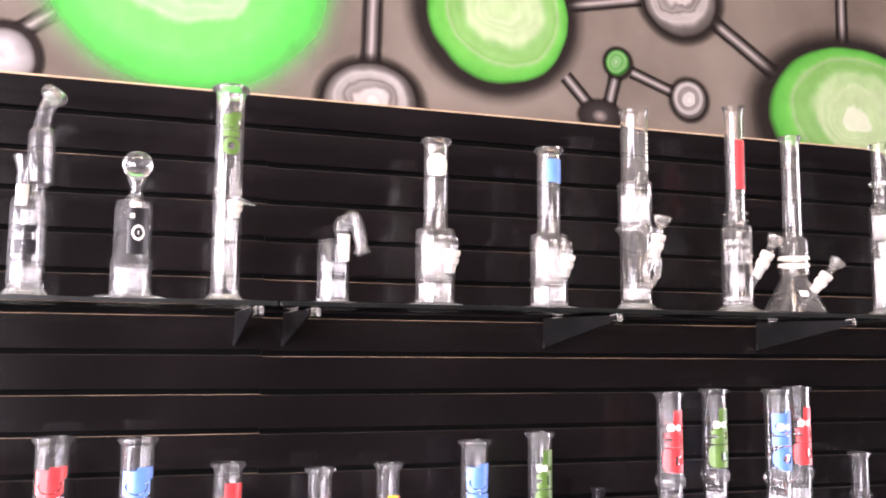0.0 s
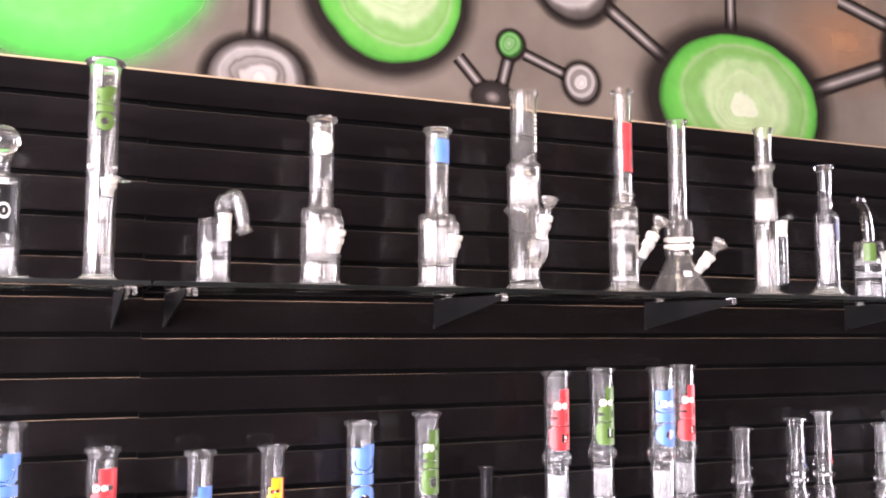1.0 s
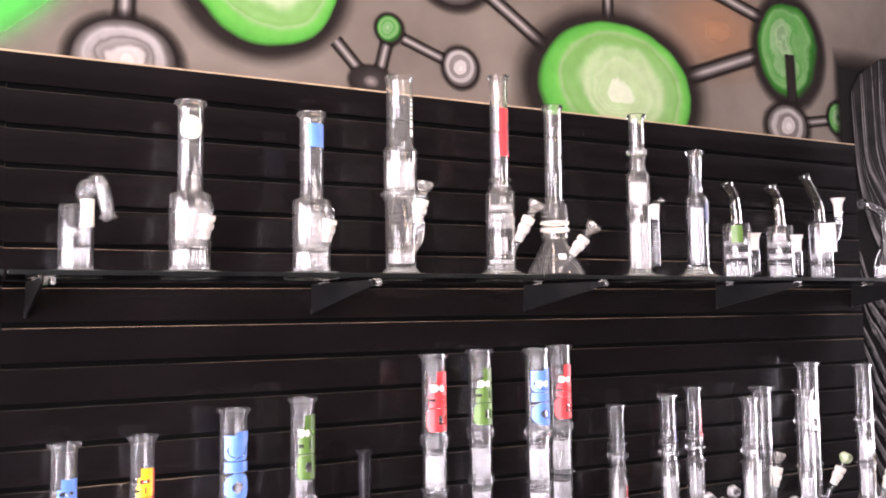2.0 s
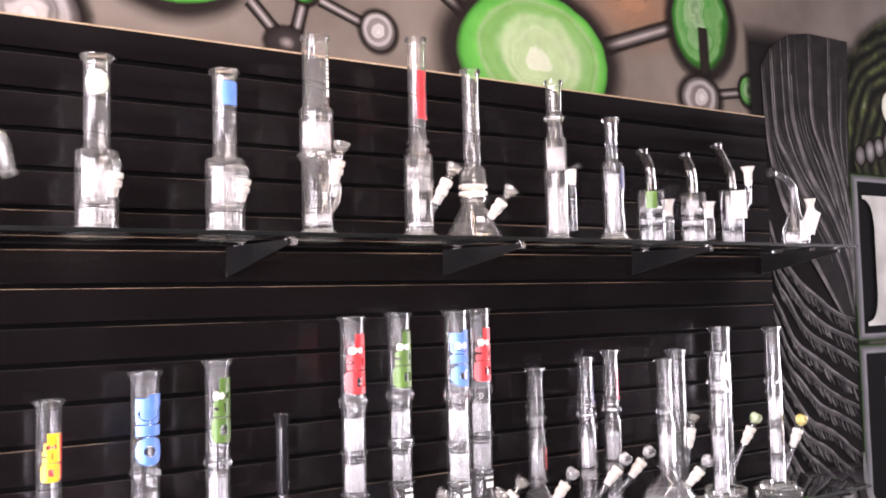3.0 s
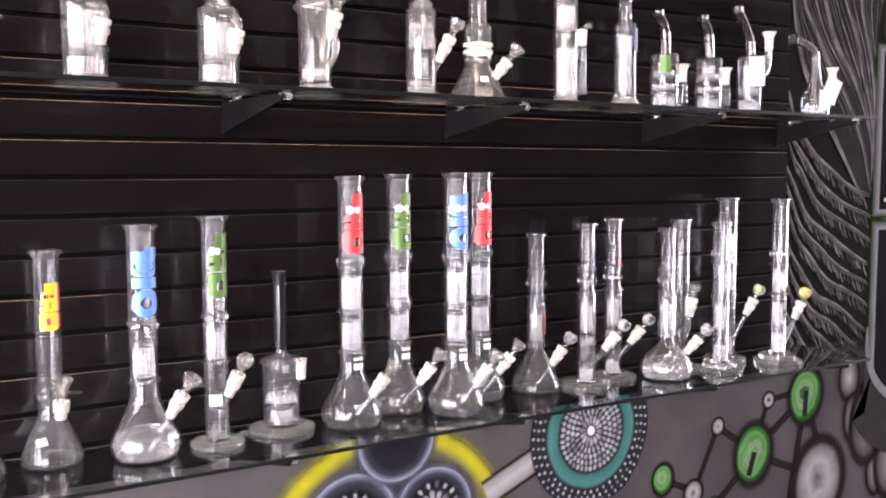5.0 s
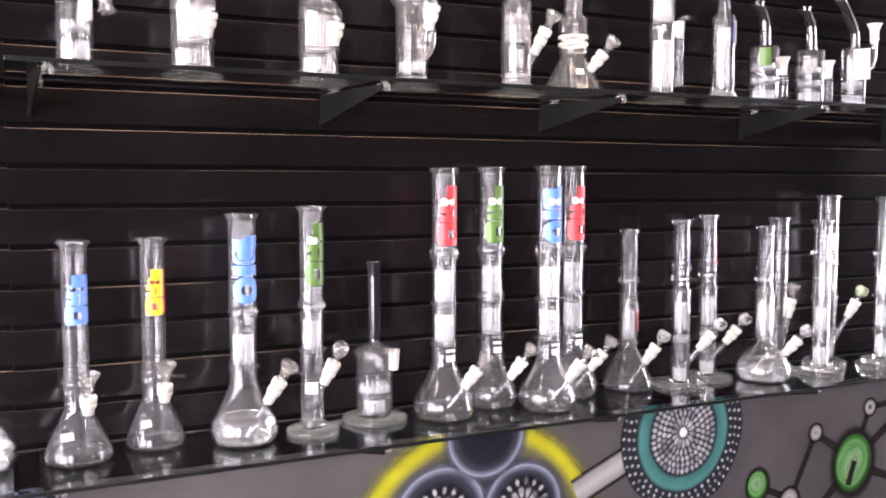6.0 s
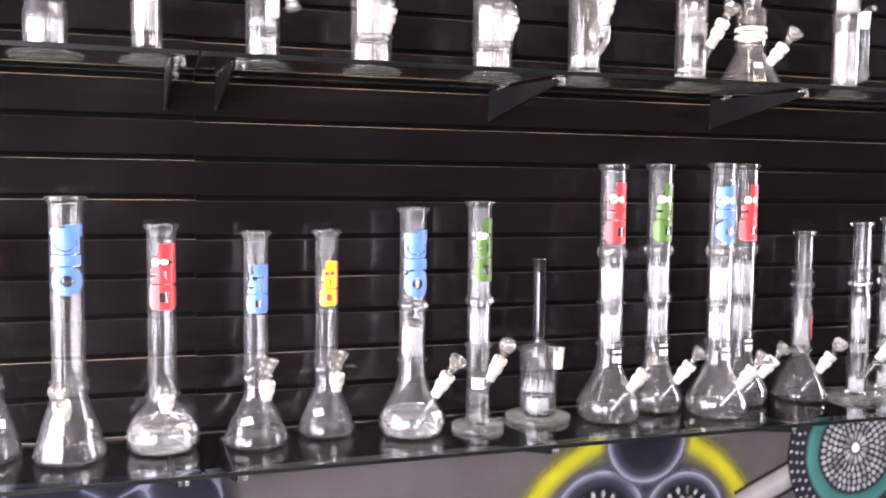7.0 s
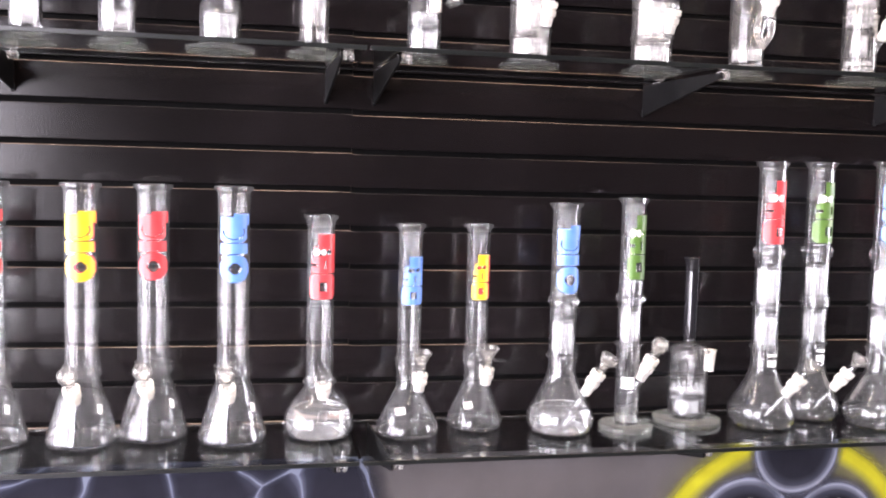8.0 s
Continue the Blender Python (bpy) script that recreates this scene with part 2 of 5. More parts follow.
def strand_paint(name, kind, scale, distortion, turn, stretch, stops, cx, cz, round_edge):
    """Wavy strands that follow the wall, inside a soft-edged patch."""
    m, nt, b = material(name)
    sep, comb = nt.nodes.new("ShaderNodeSeparateXYZ"), nt.nodes.new("ShaderNodeCombineXYZ")
    nt.links.new(wall_place(nt), sep.inputs[0])
    nt.links.new(math_node(nt, "SUBTRACT", sep.outputs["X"], cx), comb.inputs["X"])
    nt.links.new(math_node(nt, "SUBTRACT", sep.outputs["Z"], cz), comb.inputs["Y"])
    mp = nt.nodes.new("ShaderNodeMapping")
    mp.inputs["Rotation"].default_value, mp.inputs["Scale"].default_value = (0, 0, turn), stretch
    nt.links.new(comb.outputs[0], mp.inputs["Vector"])
    wave = nt.nodes.new("ShaderNodeTexWave")
    wave.wave_type, wave.bands_direction, wave.rings_direction = kind, "X", "Z"
    wave.inputs["Scale"].default_value, wave.inputs["Distortion"].default_value = scale, distortion
    wave.inputs["Detail"].default_value, wave.inputs["Detail Scale"].default_value = 2.0, 1.0
    nt.links.new(mp.outputs[0], wave.inputs["Vector"])
    r = ramp_node(nt, stops)
    patchy = nt.nodes.new("ShaderNodeMapRange")
    patchy.inputs["From Min"].default_value, patchy.inputs["From Max"].default_value = 0.35, 0.68
    patchy.inputs["To Min"].default_value = 0.35
    nt.links.new(noise_node(nt, 11.0, 4, comb.outputs[0]).outputs["Fac"], patchy.inputs["Value"])
    nt.links.new(math_node(nt, "MULTIPLY", wave.outputs["Fac"], patchy.outputs[0]), r.inputs[0])
    v = film(nt, 0.10)
    if round_edge:
        d = vec_node(nt, "LENGTH", v).outputs["Value"]
    else:
        s2 = nt.nodes.new("ShaderNodeSeparateXYZ")
        nt.links.new(v, s2.inputs[0])
        d = math_node(nt, "MAXIMUM", math_node(nt, "ABSOLUTE", s2.outputs["X"]), math_node(nt, "ABSOLUTE", s2.outputs["Y"]))
    soft = nt.nodes.new("ShaderNodeMapRange")
    soft.inputs["From Min"].default_value, soft.inputs["From Max"].default_value = 0.98, 0.86
    nt.links.new(d, soft.inputs["Value"])
    finish(nt, b, r.outputs["Color"], soft.outputs[0])
    return m


def web_paint(name):
    """Dark cells parted by pale, smoky walls that flare where they meet."""
    m, nt, b = material(name)
    sep, comb = nt.nodes.new("ShaderNodeSeparateXYZ"), nt.nodes.new("ShaderNodeCombineXYZ")
    nt.links.new(wall_place(nt), sep.inputs[0])
    nt.links.new(sep.outputs["X"], comb.inputs["X"])
    nt.links.new(sep.outputs["Z"], comb.inputs["Y"])
    warp = noise_node(nt, 6.0, 2, comb.outputs[0])
    at = vec_node(nt, "MULTIPLY_ADD", warp.outputs["Color"], (0.07, 0.07, 0), comb.outputs[0]).outputs[0]
    cells = []
    for feature in ("F1", "F2"):
        vor = nt.nodes.new("ShaderNodeTexVoronoi")
        vor.voronoi_dimensions, vor.feature = "2D", feature
        vor.inputs["Scale"].default_value = 6.4
        nt.links.new(at, vor.inputs["Vector"])
        cells.append(vor.outputs["Distance"])
    gap = math_node(nt, "SUBTRACT", cells[1], cells[0])
    flare = math_node(nt, "MULTIPLY", math_node(nt, "MAXIMUM", math_node(nt, "SUBTRACT", cells[0], 0.60), 0.0), 0.9)
    r = ramp_node(nt, [(0.0, (0.13, 0.145, 0.19, 1)), (0.025, (0.055, 0.06, 0.085, 1)), (0.08, (0.022, 0.023, 0.034, 1)), (0.20, (0.014, 0.014, 0.020, 1))])
    nt.links.new(math_node(nt, "SUBTRACT", gap, flare), r.inputs[0])
    soft = nt.nodes.new("ShaderNodeMapRange")
    soft.inputs["From Min"].default_value, soft.inputs["From Max"].default_value = 0.97, 0.86
    nt.links.new(vec_node(nt, "LENGTH", film(nt, 0.10)).outputs["Value"], soft.inputs["Value"])
    finish(nt, b, r.outputs["Color"], soft.outputs[0])
    return m


MURAL, _nt, _b = material("mural_ground")
_r = ramp_node(_nt, [(0.28, (0.088, 0.072, 0.060, 1)), (0.50, (0.142, 0.121, 0.103, 1)), (0.66, (0.18, 0.155, 0.133, 1)), (0.76, (0.27, 0.24, 0.21, 1))])
_nt.links.new(noise_node(_nt, 2.6, 6, wall_place(_nt)).outputs["Fac"], _r.inputs[0])
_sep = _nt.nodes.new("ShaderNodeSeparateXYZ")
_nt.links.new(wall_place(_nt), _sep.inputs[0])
# below 0.95 the ground is darkened, standing in for dimmer light there
_dim_below = _nt.nodes.new("ShaderNodeMix")
_dim_below.data_type = "RGBA"
_nt.links.new(math_node(_nt, "LESS_THAN", _sep.outputs["Z"], 0.95), _dim_below.inputs[0])
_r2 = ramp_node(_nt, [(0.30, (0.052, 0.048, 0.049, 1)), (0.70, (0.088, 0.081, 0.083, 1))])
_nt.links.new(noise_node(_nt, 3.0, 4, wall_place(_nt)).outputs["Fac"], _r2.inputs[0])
_nt.links.new(_r.outputs[0], _dim_below.inputs[6])
_nt.links.new(_r2.outputs[0], _dim_below.inputs[7])
_nt.links.new(_dim_below.outputs[2], _b.inputs["Base Color"])
_b.inputs["Specular IOR Level"].default_value = 0.05
_bp = _nt.nodes.new("ShaderNodeBump")
_bp.inputs["Strength"].default_value, _bp.inputs["Distance"].default_value = 0.25, 0.002
_nt.links.new(noise_node(_nt, 60, 6, wall_place(_nt)).outputs["Fac"], _bp.inputs["Height"])
_nt.links.new(_bp.outputs[0], _b.inputs["Normal"])
_b.inputs["Roughness"].default_value = 0.75

INK = (0.017, 0.0135, 0.0125)
P_BRIGHT = ball_paint("bright_green_ball", [(0.0, (0.34, 0.60, 0.30, 1)), (0.22, (0.16, 0.44, 0.15, 1)), (0.36, (0.23, 0.50, 0.21, 1)), (0.48, (0.09, 0.40, 0.09, 1)), (0.60, (0.08, 0.43, 0.09, 1)), (0.74, (0.045, 0.37, 0.06, 1)), (0.80, (0.06, 0.34, 0.07, 0.75)), (0.90, (0.20, 0.25, 0.16, 0.3)), (1.0, (0.2, 0.2, 0.16, 0))], 0.25, 0.06, (0.3, -0.3))
P_PALE = ball_paint("pale_green_ball", [(0.0, (0.42, 0.47, 0.35, 1)), (0.14, (0.27, 0.38, 0.20, 1)), (0.30, (0.31, 0.40, 0.235, 1)), (0.44, (0.17, 0.32, 0.12, 1)), (0.54, (0.12, 0.28, 0.075, 1)), (0.60, (0.18, 0.30, 0.13, 1)), (0.66, (0.09, 0.32, 0.06, 1)), (0.72, (0.045, 0.25, 0.035, 1)), (0.765, (*INK, 0.95)), (0.82, (*INK, 0.85)), (0.90, (*INK, 0.32)), (0.99, (*INK, 0))], 0.16, 0.06, (-0.55, -0.45))
P_DEEP = ball_paint("deep_green_ball", [(0.0, (0.03, 0.10, 0.03, 1)), (0.25, (0.20, 0.31, 0.17, 1)), (0.45, (0.045, 0.20, 0.04, 1)), (0.56, (0.11, 0.25, 0.09, 1)), (0.67, (0.015, 0.12, 0.015, 1)), (0.74, (*INK, 1)), (0.84, (*INK, 0.85)), (0.98, (*INK, 0))], 0.5, 0.06, (0.5, -0.4))
P_WHITE = ball_paint("white_ball", [(0.0, (0.40, 0.385, 0.37, 1)), (0.20, (0.32, 0.305, 0.29, 1)), (0.36, (0.12, 0.105, 0.10, 1)), (0.54, (0.29, 0.275, 0.265, 1)), (0.68, (0.09, 0.08, 0.075, 1)), (0.76, (*INK, 1)), (0.84, (*INK, 0.75)), (0.98, (*INK, 0))], 0.45, 0.06, (0.3, -0.45))
P_GREY = ball_paint("grey_ball", [(0.0, (0.05, 0.05, 0.05, 1)), (0.35, (0.34, 0.33, 0.33, 1)), (0.65, (0.16, 0.15, 0.15, 1)), (0.76, (*INK, 1)), (0.88, (*INK, 0.9)), (1.0, (*INK, 0))], 0.4)
P_LEAF = ball_paint("grey_scale", [(0.0, (0.34, 0.33, 0.32, 1)), (0.4, (0.18, 0.175, 0.17, 1)), (0.68, (0.07, 0.065, 0.06, 1)), (0.78, (*INK, 1)), (0.9, (*INK, 0.9)), (1.0, (*INK, 0))], 0.4)
P_DARK = ball_paint("dark_ball", [(0.0, (0.22, 0.19, 0.18, 1)), (0.35, (0.03, 0.026, 0.025, 1)), (0.8, (*INK, 1)), (1.0, (*INK, 0))], 0.2)
P_RUST = ball_paint("rust_cloud", [(0.0, (0.34, 0.18, 0.10, 0.75)), (1.0, (0.3, 0.18, 0.12, 0))], 0)
P_SMOKE = ball_paint("smoky_cell", [(0.0, (0.012, 0.012, 0.017, 1)), (0.55, (0.014, 0.014, 0.020, 1)), (0.70, (0.035, 0.037, 0.052, 1)), (0.775, (0.13, 0.14, 0.18, 1)), (0.80, (0.22, 0.24, 0.30, 0.95)), (0.84, (0.10, 0.105, 0.14, 0.7)), (0.98, (0.04, 0.04, 0.06, 0))], 0)
P_RING = ball_paint("yellow_ring", [(0.0, (0.016, 0.015, 0.017, 1)), (0.60, (0.028, 0.026, 0.027, 1)), (0.685, (0.10, 0.095, 0.05, 1)), (0.74, (0.36, 0.345, 0.018, 1)), (0.775, (0.36, 0.345, 0.018, 0.95)), (0.805, (0.28, 0.265, 0.025, 0.55)), (0.85, (0.2, 0.19, 0.04, 0.10)), (0.92, (0.2, 0.2, 0.05, 0))], 0, 0.03)
P_WEB = web_paint("smoky_web")
P_EYE = ball_paint("white_eye", [(0.0, (0.7, 0.72, 0.62, 1)), (0.70, (0.66, 0.68, 0.55, 1)), (0.80, (*INK, 1)), (1.0, (*INK, 0))], 0)
P_ROD = rod_paint("shaded_rod", [(0.0, (0.30, 0.27, 0.26, 1)), (0.28, (0.10, 0.09, 0.085, 1)), (0.55, (*INK, 1)), (0.75, (*INK, 0.8)), (1.0, (*INK, 0))])
P_THIN = rod_paint("black_line", [(0.0, (*INK, 1)), (0.6, (*INK, 0.95)), (1.0, (*INK, 0))])
P_PALEROD = rod_paint("pale_rod", [(0.0, (0.34, 0.33, 0.33, 1)), (0.6, (0.22, 0.21, 0.21, 1)), (0.78, (*INK, 1)), (1.0, (*INK, 0))])
P_LIME = rod_paint("lime_line", [(0.0, (0.16, 0.30, 0.06, 1)), (0.8, (0.12, 0.24, 0.05, 1)), (1.0, (0.1, 0.2, 0.05, 0))])
P_PANEL = box_paint("framed_panel", [(0.0, (0.004, 0.004, 0.004, 1)), (0.885, (0.006, 0.006, 0.006, 1)), (0.90, (0.24, 0.24, 0.25, 1)), (0.945, (0.10, 0.10, 0.105, 1)), (0.965, (0.03, 0.06, 0.02, 1)), (0.999, (0.012, 0.015, 0.01, 0))])
P_BONE = grained("bone_paint", (0.36, 0.36, 0.33), (0.62, 0.62, 0.57), 7, 0.8, 0.1, 0.0, 0.05)
P_FRAME = box_paint("grey_frame", [(0.0, (0.012, 0.012, 0.012, 1)), (0.86, (0.012, 0.012, 0.012, 1)), (0.88, (0.30, 0.30, 0.30, 1)), (0.98, (0.30, 0.30, 0.30, 1)), (1.0, (0.2, 0.2, 0.2, 0))])
BLACKISH = (0.02, 0.02, 0.024)
P_DAISY = petal_paint("daisy", [(0.0, (0.6, 0.6, 0.62, 1)), (0.13, (0.6, 0.6, 0.62, 1)), (0.18, (0.015, 0.015, 0.018, 0.8)), (0.8, (0.015, 0.015, 0.018, 0.6)), (1.0, (0.015, 0.015, 0.018, 0))],
                      [(0.42, 12, 0.075, 0.16), (0.78, 16, 0.06, 0.11)], (0.5, 0.5, 0.52, 1))
P_FLOWER = petal_paint("dotted_flower", [(0.0, (0.6, 0.6, 0.62, 1)), (0.05, (0.6, 0.6, 0.62, 1)), (0.07, (*BLACKISH, 1)), (0.535, (*BLACKISH, 1)), (0.58, (0.035, 0.13, 0.12, 1)), (0.70, (0.05, 0.175, 0.16, 1)), (0.75, (*BLACKISH, 1)), (0.965, (*BLACKISH, 1)), (1.0, (*BLACKISH, 0))],
                       [(0.135, 14, 0.024, 0.052), (0.24, 22, 0.021, 0.038), (0.325, 28, 0.026, 0.033), (0.405, 34, 0.026, 0.033), (0.485, 40, 0.026, 0.033), (0.79, 44, 0.018, 0.022), (0.865, 50, 0.018, 0.022), (0.94, 52, 0.016, 0.020)], (0.38, 0.38, 0.40, 1))
P_NIGHT = box_paint("black_ground", [(0.0, (0.008, 0.007, 0.007, 1)), (0.90, (0.010, 0.009, 0.009, 1)), (1.0, (0.012, 0.01, 0.01, 0))])
P_STROKE = grained("grey_stroke", (0.04, 0.037, 0.036), (0.20, 0.188, 0.184), 18, 0.75, 0.1, 0.0, 0.12)
P_STROKE_DIM = grained("dim_stroke", (0.016, 0.0145, 0.0145), (0.075, 0.069, 0.067), 14, 0.75, 0.1, 0.0, 0.12)
P_SHADE = grained("dark_shading", (0.020, 0.018, 0.018), (0.040, 0.036, 0.035), 9, 0.85, 0.1, 0.0, 0.05)
P_EDGE = grained("grey_frame_edge", (0.10, 0.105, 0.10), (0.26, 0.26, 0.26), 10, 0.8, 0.1, 0.0, 0.05)
P_LOCK = grained("black_hair_paint", (0.006, 0.0055, 0.0055), (0.022, 0.019, 0.018), 14, 0.8, 0.1, 0.0, 0.05)
P_FUR = strand_paint("mossy_strands", "RINGS", 6.0, 6.0, 0, (1, 1, 1), [(0.0, (0.006, 0.006, 0.005, 1)), (0.55, (0.03, 0.032, 0.018, 1)), (0.85, (0.07, 0.09, 0.03, 1)), (1.0, (0.20, 0.20, 0.15, 1))], 3.2, 2.05, True)


# ---- mesh helpers ----
def link_mesh(name, bm, mat, parent=None, label="", smooth=None):
    me = bpy.data.meshes.new(name)
    bmesh.ops.recalc_face_normals(bm, faces=bm.faces)
    bm.to_mesh(me)
    bm.free()
    me.materials.append(mat)
    if smooth:
        for p in me.polygons:
            p.use_smooth = True
        me.set_sharp_from_angle(angle=radians(smooth))
    ob = new(name, me)
    if mat in CLEAR_GLASS:
        ob.visible_shadow = False
    if parent:
        ob.parent = parent
    if label:
        tagged(ob, label)
    return ob


def part(name, bm, mat, parent, label="", smooth=40):
    return link_mesh(name, bm, mat, parent, label, smooth)


def box_bm(x0, y0, z0, x1, y1, z1, bevel=0.0, segments=1, bm=None):
    bm = bm or bmesh.new()
    m = Matrix.Translation(((x0 + x1) / 2, (y0 + y1) / 2, (z0 + z1) / 2)) @ Matrix.Diagonal((x1 - x0, y1 - y0, z1 - z0, 1))
    made = bmesh.ops.create_cube(bm, size=1, matrix=m)
    if bevel:
        bmesh.ops.bevel(bm, geom=list({e for v in made["verts"] for e in v.link_edges}), offset=bevel, segments=segments, affect="EDGES", profile=0.5)
    return bm


def lathe(profile, seg=36, m=None, bm=None):
    """A closed turned body; the profile runs from the axis to the axis, or round a ring."""
    bm = bm or bmesh.new()
    m = m or Matrix()
    rings = []
    for r, z in profile:
        if r < 1e-6:
            rings.append([bm.verts.new(m @ Vector((0, 0, z)))])
        else:
            rings.append([bm.verts.new(m @ Vector((r * math.cos(math.tau * k / seg), r * math.sin(math.tau * k / seg), z))) for k in range(seg)])
    closed = len(rings[0]) > 1
    for a, b in zip(rings, rings[1:] + (rings[:1] if closed else [])):
        for k in range(seg):
            j = (k + 1) % seg
            if len(a) == 1 and len(b) == 1:
                continue
            if len(a) == 1:
                bm.faces.new((a[0], b[j], b[k]))
            elif len(b) == 1:
                bm.faces.new((a[k], a[j], b[0]))
            else:
                bm.faces.new((a[k], a[j], b[j], b[k]))
    return bm


def sweep(points, radius, wall=0.0, seg=16, bm=None):
    """A rod, or with wall a tube, along points; radius a number or one for each point."""
    bm = bm or bmesh.new()
    pts = [Vector(p) for p in points]
    radii = radius if isinstance(radius, (list, tuple)) else [radius] * len(pts)
    up = Vector((0.31, 0.17, 0.93))
    loops = []
    for shrink in ((0.0, wall) if wall else (0.0,)):
        loop = []
        for i, p in enumerate(pts):
            d = (pts[min(i + 1, len(pts) - 1)] - pts[max(i - 1, 0)]).normalized()
            a = d.cross(up).normalized()
            b = d.cross(a)
            r = max(radii[i] - shrink, 0.0008)
            loop.append([bm.verts.new(p + r * (math.cos(math.tau * k / seg) * a + math.sin(math.tau * k / seg) * b)) for k in range(seg)])
        loops.append(loop)
    for n, loop in enumerate(loops):
        for a, b in zip(loop, loop[1:]):
            for k in range(seg):
                j = (k + 1) % seg
                bm.faces.new((a[k], a[j], b[j], b[k]))
    for end in (0, -1):
        if wall:
            for k in range(seg):
                j = (k + 1) % seg
                bm.faces.new((loops[0][end][k], loops[0][end][j], loops[1][end][j], loops[1][end][k]))
        else:
            bm.faces.new(loops[0][end])
    return bm


def bend(points, steps=6):
    """A rounded path through the given points."""
    pts = [Vector(p) for p in points]
    out = []
    for i in range(len(pts) - 1):
        p0, p1, p2, p3 = pts[max(i - 1, 0)], pts[i], pts[i + 1], pts[min(i + 2, len(pts) - 1)]
        for s in range(steps):
            t = s / steps
            out.append(0.5 * (2 * p1 + (p2 - p0) * t + (2 * p0 - 5 * p1 + 4 * p2 - p3) * t * t + (3 * p1 - p0 - 3 * p2 + p3) * t ** 3))
    return out + [pts[-1]]


def ring_profile(r, z, a, b=None, n=10):
    b = b or a
    return [(r + a * math.cos(math.tau * k / n), z + b * math.sin(math.tau * k / n)) for k in range(n)]


def hollow(outer, wall=0.0045, floor=0.007):
    """A vessel's profile from its outside, bottom to top; open at the top, with a thick lip where it flares."""
    pts = [(0, outer[0][1])] + list(outer)
    lip = outer[-6][0] + 0.0012 if len(outer) > 6 and outer[-6][0] < outer[-2][0] else 9.0
    inner = [(max(min(r, lip if n > len(outer) - 6 else 9.0) - wall, 0.001), max(z, outer[0][1] + floor)) for n, (r, z) in enumerate(outer)]
    keep = []
    for r, z in reversed(inner):
        if not keep or (r, z) != keep[-1]:
            keep.append((r, z))
    return pts + keep + [(0, outer[0][1] + floor)]


# ---- the room ----
def setting(name, bm, mat, label, category, smooth=None):
    return tagged(link_mesh(name, bm, mat, None, "", smooth), label, category, kind="structure")


XL, XR, YB, ZC = -3.8, 6.5, -4.3, 3.1
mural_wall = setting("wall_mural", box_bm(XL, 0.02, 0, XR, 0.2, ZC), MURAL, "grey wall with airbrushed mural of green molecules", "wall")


def holed_wall(name, along_x, at, lo, hi, *openings):
    """A wall 0.2 thick, from lo to hi, with full-height window openings, and the windows' frames in them."""
    bm = bmesh.new()
    edge = lo
    for w0, w1 in openings:
        for a0, a1, z0, z1 in ((edge, w0, 0, ZC), (w0, w1, 0, 0.12), (w0, w1, 2.98, ZC)):
            box_bm(*((a0, at, z0, a1, at + 0.2, z1) if along_x else (at, a0, z0, at + 0.2, a1, z1)), bm=bm)
        edge = w1
    box_bm(*((edge, at, 0, hi, at + 0.2, ZC) if along_x else (at, edge, 0, at + 0.2, hi, ZC)), bm=bm)
    setting(name, bm, PLASTER, "plain dark painted wall with added windows, out of view", "wall")
    for k, (w0, w1) in enumerate(openings):
        w = tagged(new("window_1"), "unseen tall window in dark frames, added for light", "window", kind="structure")
        for a in (w0, w1 - 0.05):
            part("mullion", box_bm(*((a, at + 0.08, 0.12, a + 0.05, at + 0.14, 2.98) if along_x else (at + 0.08, a, 0.12, at + 0.14, a + 0.05, 2.98))), STEEL, w, "", None)
        for z in (0.12, 2.93):
            part("window_frame", box_bm(*((w0, at + 0.075, z, w1, at + 0.145, z + 0.05) if along_x else (at + 0.075, w0, z, at + 0.145, w1, z + 0.05))), STEEL, w, "", None)


holed_wall("wall_south", True, YB - 0.2, XL, XR, (-3.75, -1.75))
# openings beside the display are added for the unseen side panels
holed_wall("wall_west", False, XL - 0.2, YB - 0.2, 0.2, (-4.1, -1.2), (-1.0, -0.3))
holed_wall("wall_east", False, XR, YB - 0.2, 0.2, (-2.0, -0.22))
setting("floor", box_bm(XL - 0.2, YB - 0.2, -0.1, XR + 0.2, 0.2, 0), FLOOR, "dull grey concrete shop floor", "floor")
setting("ceiling", box_bm(XL - 0.2, YB - 0.2, ZC, XR + 0.2, 0.2, ZC + 0.1), CEIL, "plain grey ceiling", "ceiling")
for lx in (-1.3, 0.1, 1.5):
    lamp = tagged(new("ceiling_lamp"), "slim white strip lamp on the ceiling", "lamp", "ceiling lamps")
    lamp.location = (lx, -0.8, ZC)
    part("housing", box_bm(-0.62, -0.1, -0.05, 0.62, 0.1, -0.002, 0.01), CEIL, lamp)

# ---- slatted panels: one black board to each slat, a recessed back behind ----
PITCH, GROOVE = 0.0762, 0.0105
TOP, BOTTOM = 2.122, 0.903
slat_cache = {}


